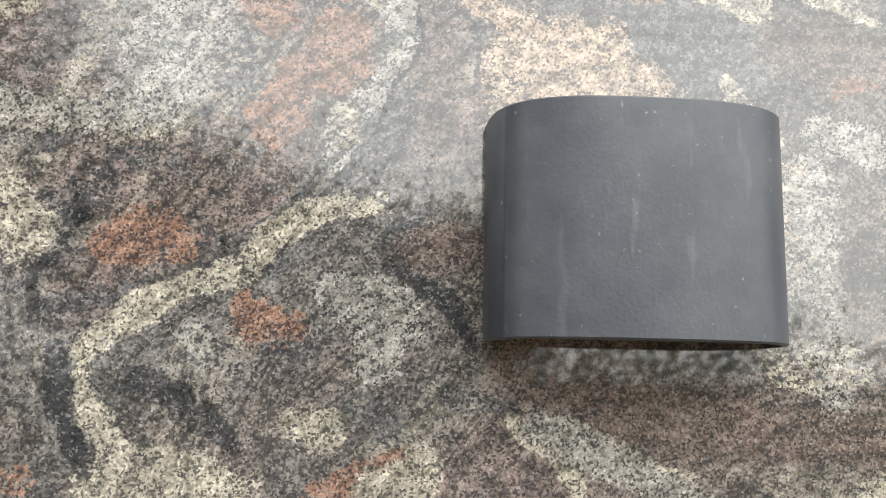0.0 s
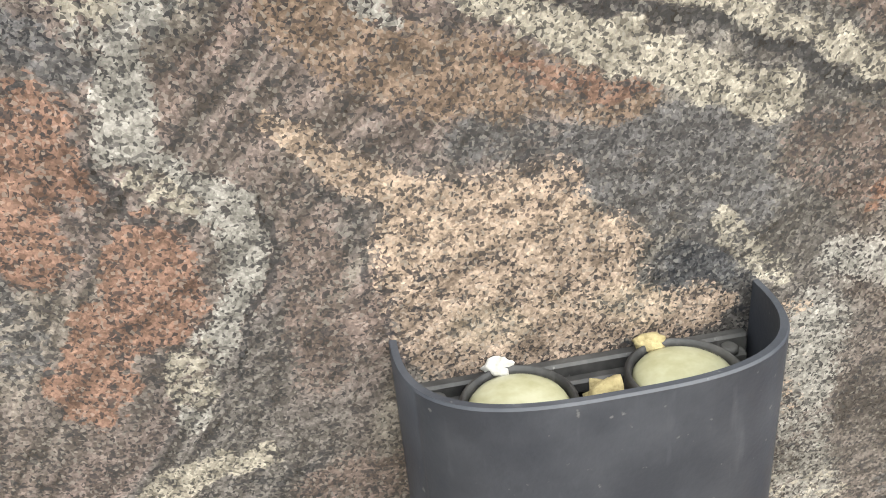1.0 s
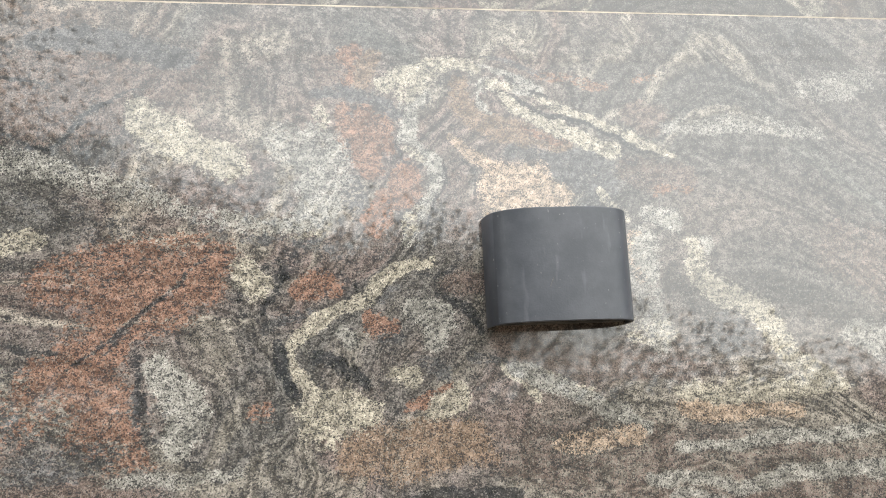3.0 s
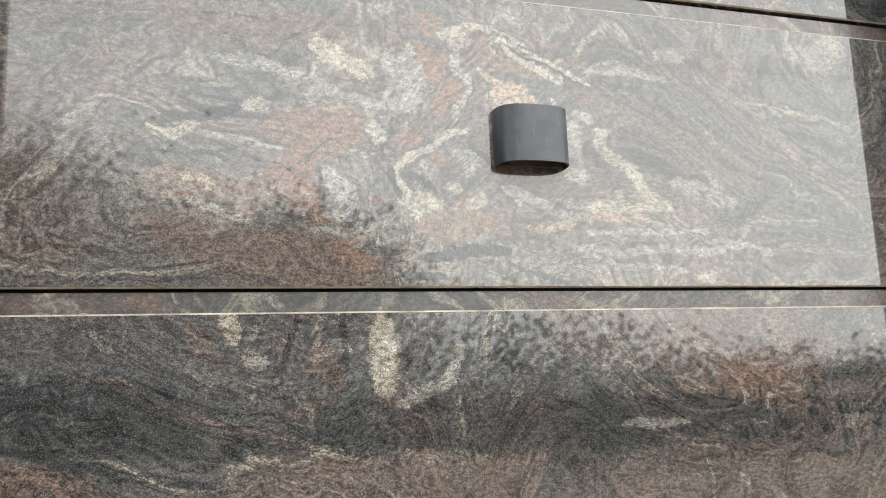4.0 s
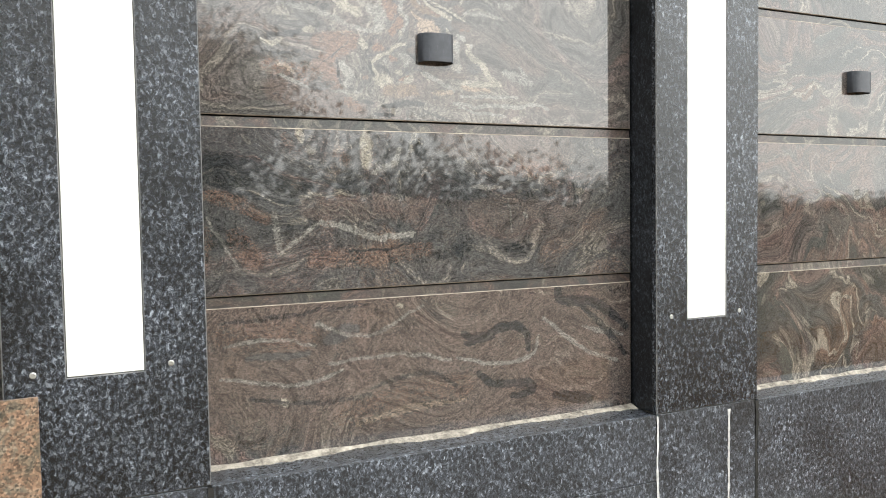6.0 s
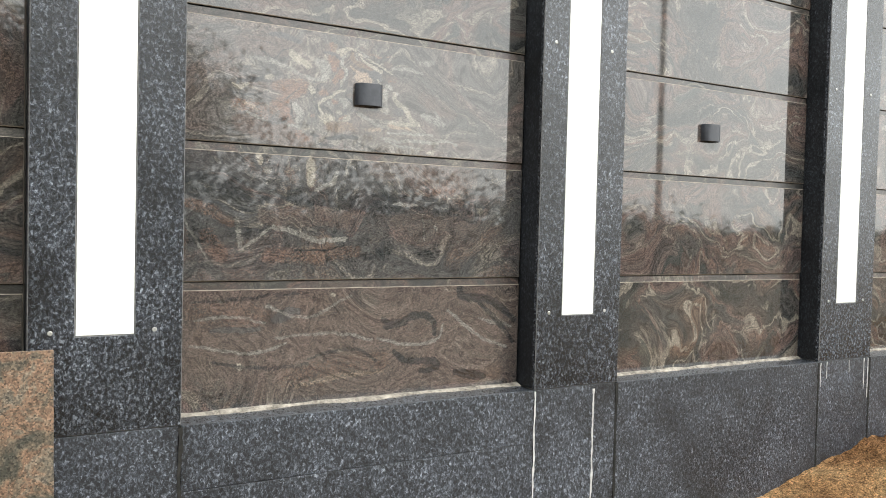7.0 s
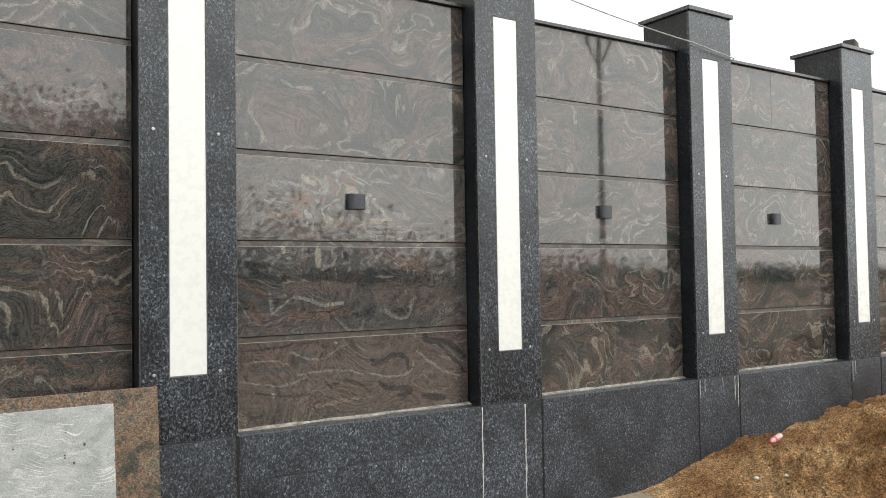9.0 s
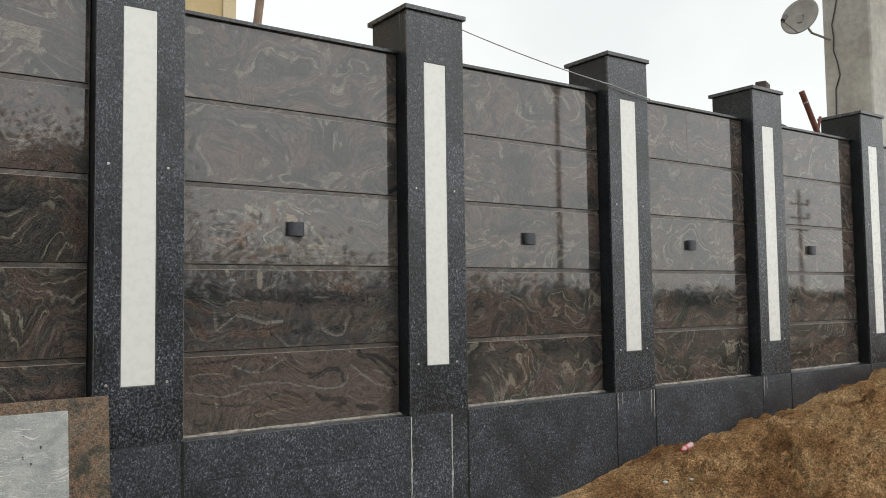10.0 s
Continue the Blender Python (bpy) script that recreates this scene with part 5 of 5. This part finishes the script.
def ochre_house():
    root = tagged(holder("house", (0, 9.0, 0)), "ochre plastered house behind the wall", "house")
    part("wall", box(-7.0, 0, 0, 3.25, 6.0, 9.2, 0.02), M_OCHRE, root)
    part("roof_slab", box(-7.3, -0.35, 9.205, 3.55, 6.3, 9.4, 0.02), M_TRIM, root)
    part("string_course", box(-7.05, -0.06, 6.95, 3.31, -0.002, 7.07, 0.01), M_TRIM, root)
    part("corner_band", box(3.05, -0.03, 0.0, 3.282, -0.002, 6.94, 0.005), M_TRIM, root)


ochre_house()


def concrete_tower():
    root = tagged(holder("building", (13.05, 3.0, 0)), "bare grey concrete stair tower behind the wall", "building")
    part("wall", box(0, 0, 0, 3.4, 0.9, 10.5, 0.03), M_CONCRETE, root)
    part("pilaster", box(1.25, -0.10, 0, 1.6, -0.002, 10.4, 0.02), M_CONCRETE, root)
    pts = [(-0.015, 0.66 + 0.05 * math.sin(k * 1.1) + 0.03 * math.sin(k * 2.3), 9.5 - 0.25 * k) for k in range(24)]
    part("cable", tube(pts, 0.013, 6), M_BLACKWIRE, root, "black cable looping down the concrete")
    return root


concrete_tower()
M_DISH = mottled("dish_metal", (0.20, 0.19, 0.17), (0.30, 0.285, 0.26), 5, 0.6, 0.1, 60)


def satellite_dish():
    root = tagged(holder("satellite_dish", (12.22, 3.85, 6.52)), "grey satellite dish on an arm fixed to the concrete tower", "satellite dish")
    bm = bmesh.new()
    rings = []
    for r in range(9):
        a = 0.35 * r / 8
        rings.append([bm.verts.new((a * math.cos(k * math.tau / 40), 1.05 * a * math.sin(k * math.tau / 40), 0.55 * a * a)) for k in range(40)] if r else [bm.verts.new((0, 0, 0))])
    for k in range(40):
        bm.faces.new((rings[0][0], rings[1][k], rings[1][(k + 1) % 40]))
    for r0, r1 in zip(rings[1:], rings[2:]):
        for k in range(40):
            bm.faces.new((r0[k], r1[k], r1[(k + 1) % 40], r0[(k + 1) % 40]))
    ret = bmesh.ops.extrude_face_region(bm, geom=list(bm.faces))
    for v in [g for g in ret["geom"] if isinstance(g, bmesh.types.BMVert)]:
        v.co.z -= 0.012
    bmesh.ops.recalc_face_normals(bm, faces=bm.faces)
    turn = look((0, 0, 0), (0.95, 0.12, -0.30)).to_3x3().to_4x4()
    bmesh.ops.transform(bm, matrix=turn, verts=bm.verts)
    part("reflector", bm, M_DISH, root, smooth=True)
    arm = turn @ Vector((0, -0.35, 0.06))
    tip = turn @ Vector((0, -0.44, 0.66))
    part("feed_arm", tube([arm * 0.98, tip], 0.014, 8), M_DISH, root)
    bm = tube([tip, tip + (turn @ Vector((0, 0.16, -0.10)))], 0.04, 12)
    part("feed_horn", bm, M_BLACKWIRE, root)
    part("mount", tube([turn @ Vector((0, 0, -0.02)), Vector((0.35, 0.0, -0.22)), Vector((0.80, -0.1, -0.30))], 0.022, 10), M_DISH, root)
    part("mount_plate", box(-0.06, -0.05, -0.1, 0.06, 0.05, 0.06, 0.01), M_DISH, root)
    bm = box(-0.15, 0.20, -0.002, 0.10, 0.27, 0.0, 0.0)
    for v in bm.verts:
        v.co.z += 0.55 * (v.co.x ** 2 + v.co.y ** 2) - 0.014
    bmesh.ops.transform(bm, matrix=turn, verts=bm.verts)
    part("mark", bm, M_RED, root, "plain red printed bar")


satellite_dish()

# ---------------------------------------------------------------- across the road, seen in the polish; the near hedge and trees are added


def utility_pole(x, y, height, arms):
    root = tagged(holder("utility_pole", (x, y, 0)), "cement electricity pole with steel cross arms across the road", "utility pole", "electricity poles")
    part("post", tube([(0, 0, -0.3), (0, 0, height)], 0.1, 10, radii=[0.115, 0.075]), M_POST, root)
    for q in arms:
        part("arm", tube(q, 0.045, 8), M_RUST, root)
        end = Vector(q[-1])
        part("insulator", tube([end, end + Vector((0, 0, 0.28))], 0.07, 10), M_POST, root)
    part("insulator", tube([(0, 0, height), (0, 0, height + 0.3)], 0.06, 10), M_POST, root)


utility_pole(17.6, -16.0, 9.5, [[(0, 0, 8.3), (0.62, -0.1, 9.25)], [(0, 0, 8.3), (-0.62, 0.1, 9.05)]])
utility_pole(36.7, -18.6, 6.4, [[(-0.8, 0, 5.9), (0.8, 0, 5.9)], [(-0.8, 0, 5.2), (0.8, 0, 5.2)], [(-0.7, 0, 4.6), (0.7, 0, 4.6)]])
for k, (y, z) in enumerate(((-16.1, 9.52), (-15.9, 9.32), (-16.0, 9.78))):
    pts = [(-40 + 12 * i, y, z - 0.35 * math.sin(math.pi * ((12 * i - 57.4) / 50 % 1))) for i in range(11)]
    tagged(link("power_line", tube(pts, 0.007, 5), M_BLACKWIRE), "black overhead power line along the road", "power line", "power lines")

M_LEAF = mottled("dark_leaves", (0.03, 0.045, 0.02), (0.08, 0.11, 0.05), 0.6, 0.7, 0.1, 6)


def far_trees():
    """A low, broken line of bushes and trees across open ground, with an added nearer hedge."""
    random.seed(8)
    verts, faces = [], []
    spots = [(random.uniform(-70, 190), random.uniform(-62, -52), random.uniform(0.8, 2.0) * (1.5 if random.random() < 0.12 else 1.0), 120, 0.3) for i in range(240)]
    # nearer hedge row, unseen, added to block low sky from the slabs' reflection
    spots += [(-18 + 0.28 * i + random.uniform(-0.3, 0.3), random.uniform(-13.6, -12.4), random.uniform(1.25, 1.7) * min(1.0, 0.4 + 0.06 * (124 - i)) * (1.6 if i < 84 else max(1.0, 1.6 - 0.04 * (i - 84))), 320, 0.10) for i in range(124)]
    for x, y, size, count, leaf in spots:
        for k in range(count):
            a, u = random.uniform(0, math.tau), random.random()
            r = size * math.sqrt(random.random())
            c = Vector((x + r * math.cos(a) * 1.6, y + r * math.sin(a), size * (0.15 + 1.25 * u * (1 - 0.5 * (r / size) ** 2))))
            d = Vector((random.gauss(0, 1), random.gauss(0, 1), random.gauss(0, 1))).normalized()
            e = d.orthogonal().normalized()
            f = d.cross(e)
            s = random.uniform(0.45, 1.0) * leaf
            n = len(verts)
            verts += [tuple(c + e * s), tuple(c + f * s * 0.6), tuple(c - e * s), tuple(c - f * s * 0.6)]
            faces.append((n, n + 1, n + 2, n + 3))
    me = bpy.data.meshes.new("bushes")
    me.from_pydata(verts, [], faces)
    me.materials.append(M_LEAF)
    return tagged(new("bushes", me), "low dark line of bushes across open ground, nearer hedge row added", "bushes", kind="stuff")


far_trees()
M_BARK = mottled("grey_bark", (0.07, 0.055, 0.04), (0.16, 0.13, 0.10), 9, 0.9, 0.6, 60, 0.01)


def screen_tree(x, y, height, spread, seed):
    """A broad tree, added to block reflected sky: tapered trunk, limbs and many separate leaves."""
    random.seed(seed)
    root = tagged(holder("tree", (x, y, 0)), "unseen leafy tree added across the road to block sky from the polish", "tree", "roadside trees")
    fork = height * 0.28
    part("trunk", tube([(0, 0, -0.1), (0.05, 0.03, fork * 0.5), (0.0, 0.08, fork)], 0.12, 9, radii=[0.19, 0.14, 0.12]), M_BARK, root)
    tips = []
    for k in range(7):
        a = k * math.tau / 7 + random.uniform(-0.3, 0.3)
        r = spread * random.uniform(0.45, 0.8)
        tip = Vector((r * math.cos(a), r * math.sin(a), height * random.uniform(0.55, 0.88)))
        mid = Vector((tip.x * 0.4, tip.y * 0.4, fork + (tip.z - fork) * 0.55))
        part("limb", tube([(0, 0.08, fork - 0.03), mid, tip], 0.05, 7, radii=[0.09, 0.055, 0.02]), M_BARK, root)
        tips += [tip, mid.lerp(tip, 0.5)]
    verts, faces = [], []
    for tip in tips + [Vector((0, 0, height * 0.8)), Vector((0.3, 0.2, height * 0.62))]:
        for k in range(2300):
            d = Vector((random.gauss(0, 1), random.gauss(0, 1), random.gauss(0, 0.75)))
            c = tip + d * spread * 0.33
            c.z = max(c.z, 0.5)
            u = Vector((random.gauss(0, 1), random.gauss(0, 1), random.gauss(0, 1))).normalized()
            v = u.orthogonal().normalized()
            w, q = random.uniform(0.035, 0.075), len(verts)
            verts += [tuple(c + u * w), tuple(c + v * w * 0.45), tuple(c - u * w), tuple(c - v * w * 0.6)]
            faces.append((q, q + 1, q + 2, q + 3))
    for tip in tips + [Vector((0, 0, height * 0.8)), Vector((0.3, 0.2, height * 0.62)), Vector((-0.4, 0.1, height * 0.42)), Vector((0.7, -0.1, height * 0.40))]:
        heart = lump(spread * 0.19, (1.1, 1.1, 0.9), 0.55, seed + tip.x, 3, 2.6)
        base = len(verts)
        verts += [tuple(v.co + tip) for v in heart.verts]
        faces += [tuple(base + v.index for v in f.verts) for f in heart.faces]
        heart.free()
    me = bpy.data.meshes.new("crown")
    me.from_pydata(verts, [], faces)
    me.materials.append(M_LEAF)
    new("crown", me).parent = root


# unseen trees, placed and sized to keep sky out of the slabs' reflection
for x, y, h, w, k in ((-12.5, -15.0, 9.4, 3.6, 1), (-8.6, -14.0, 9.8, 3.6, 2), (-5.2, -14.8, 7.2, 2.7, 3), (-1.5, -14.2, 5.2, 2.5, 4), (1.3, -14.6, 4.4, 2.1, 5)):
    screen_tree(x, y, h, w, k)

# ---------------------------------------------------------------- slabs of the wall and plinth
for b in range(FIRST, LAST + 1):
    wall_bay(b)
    plinth_bay(b)
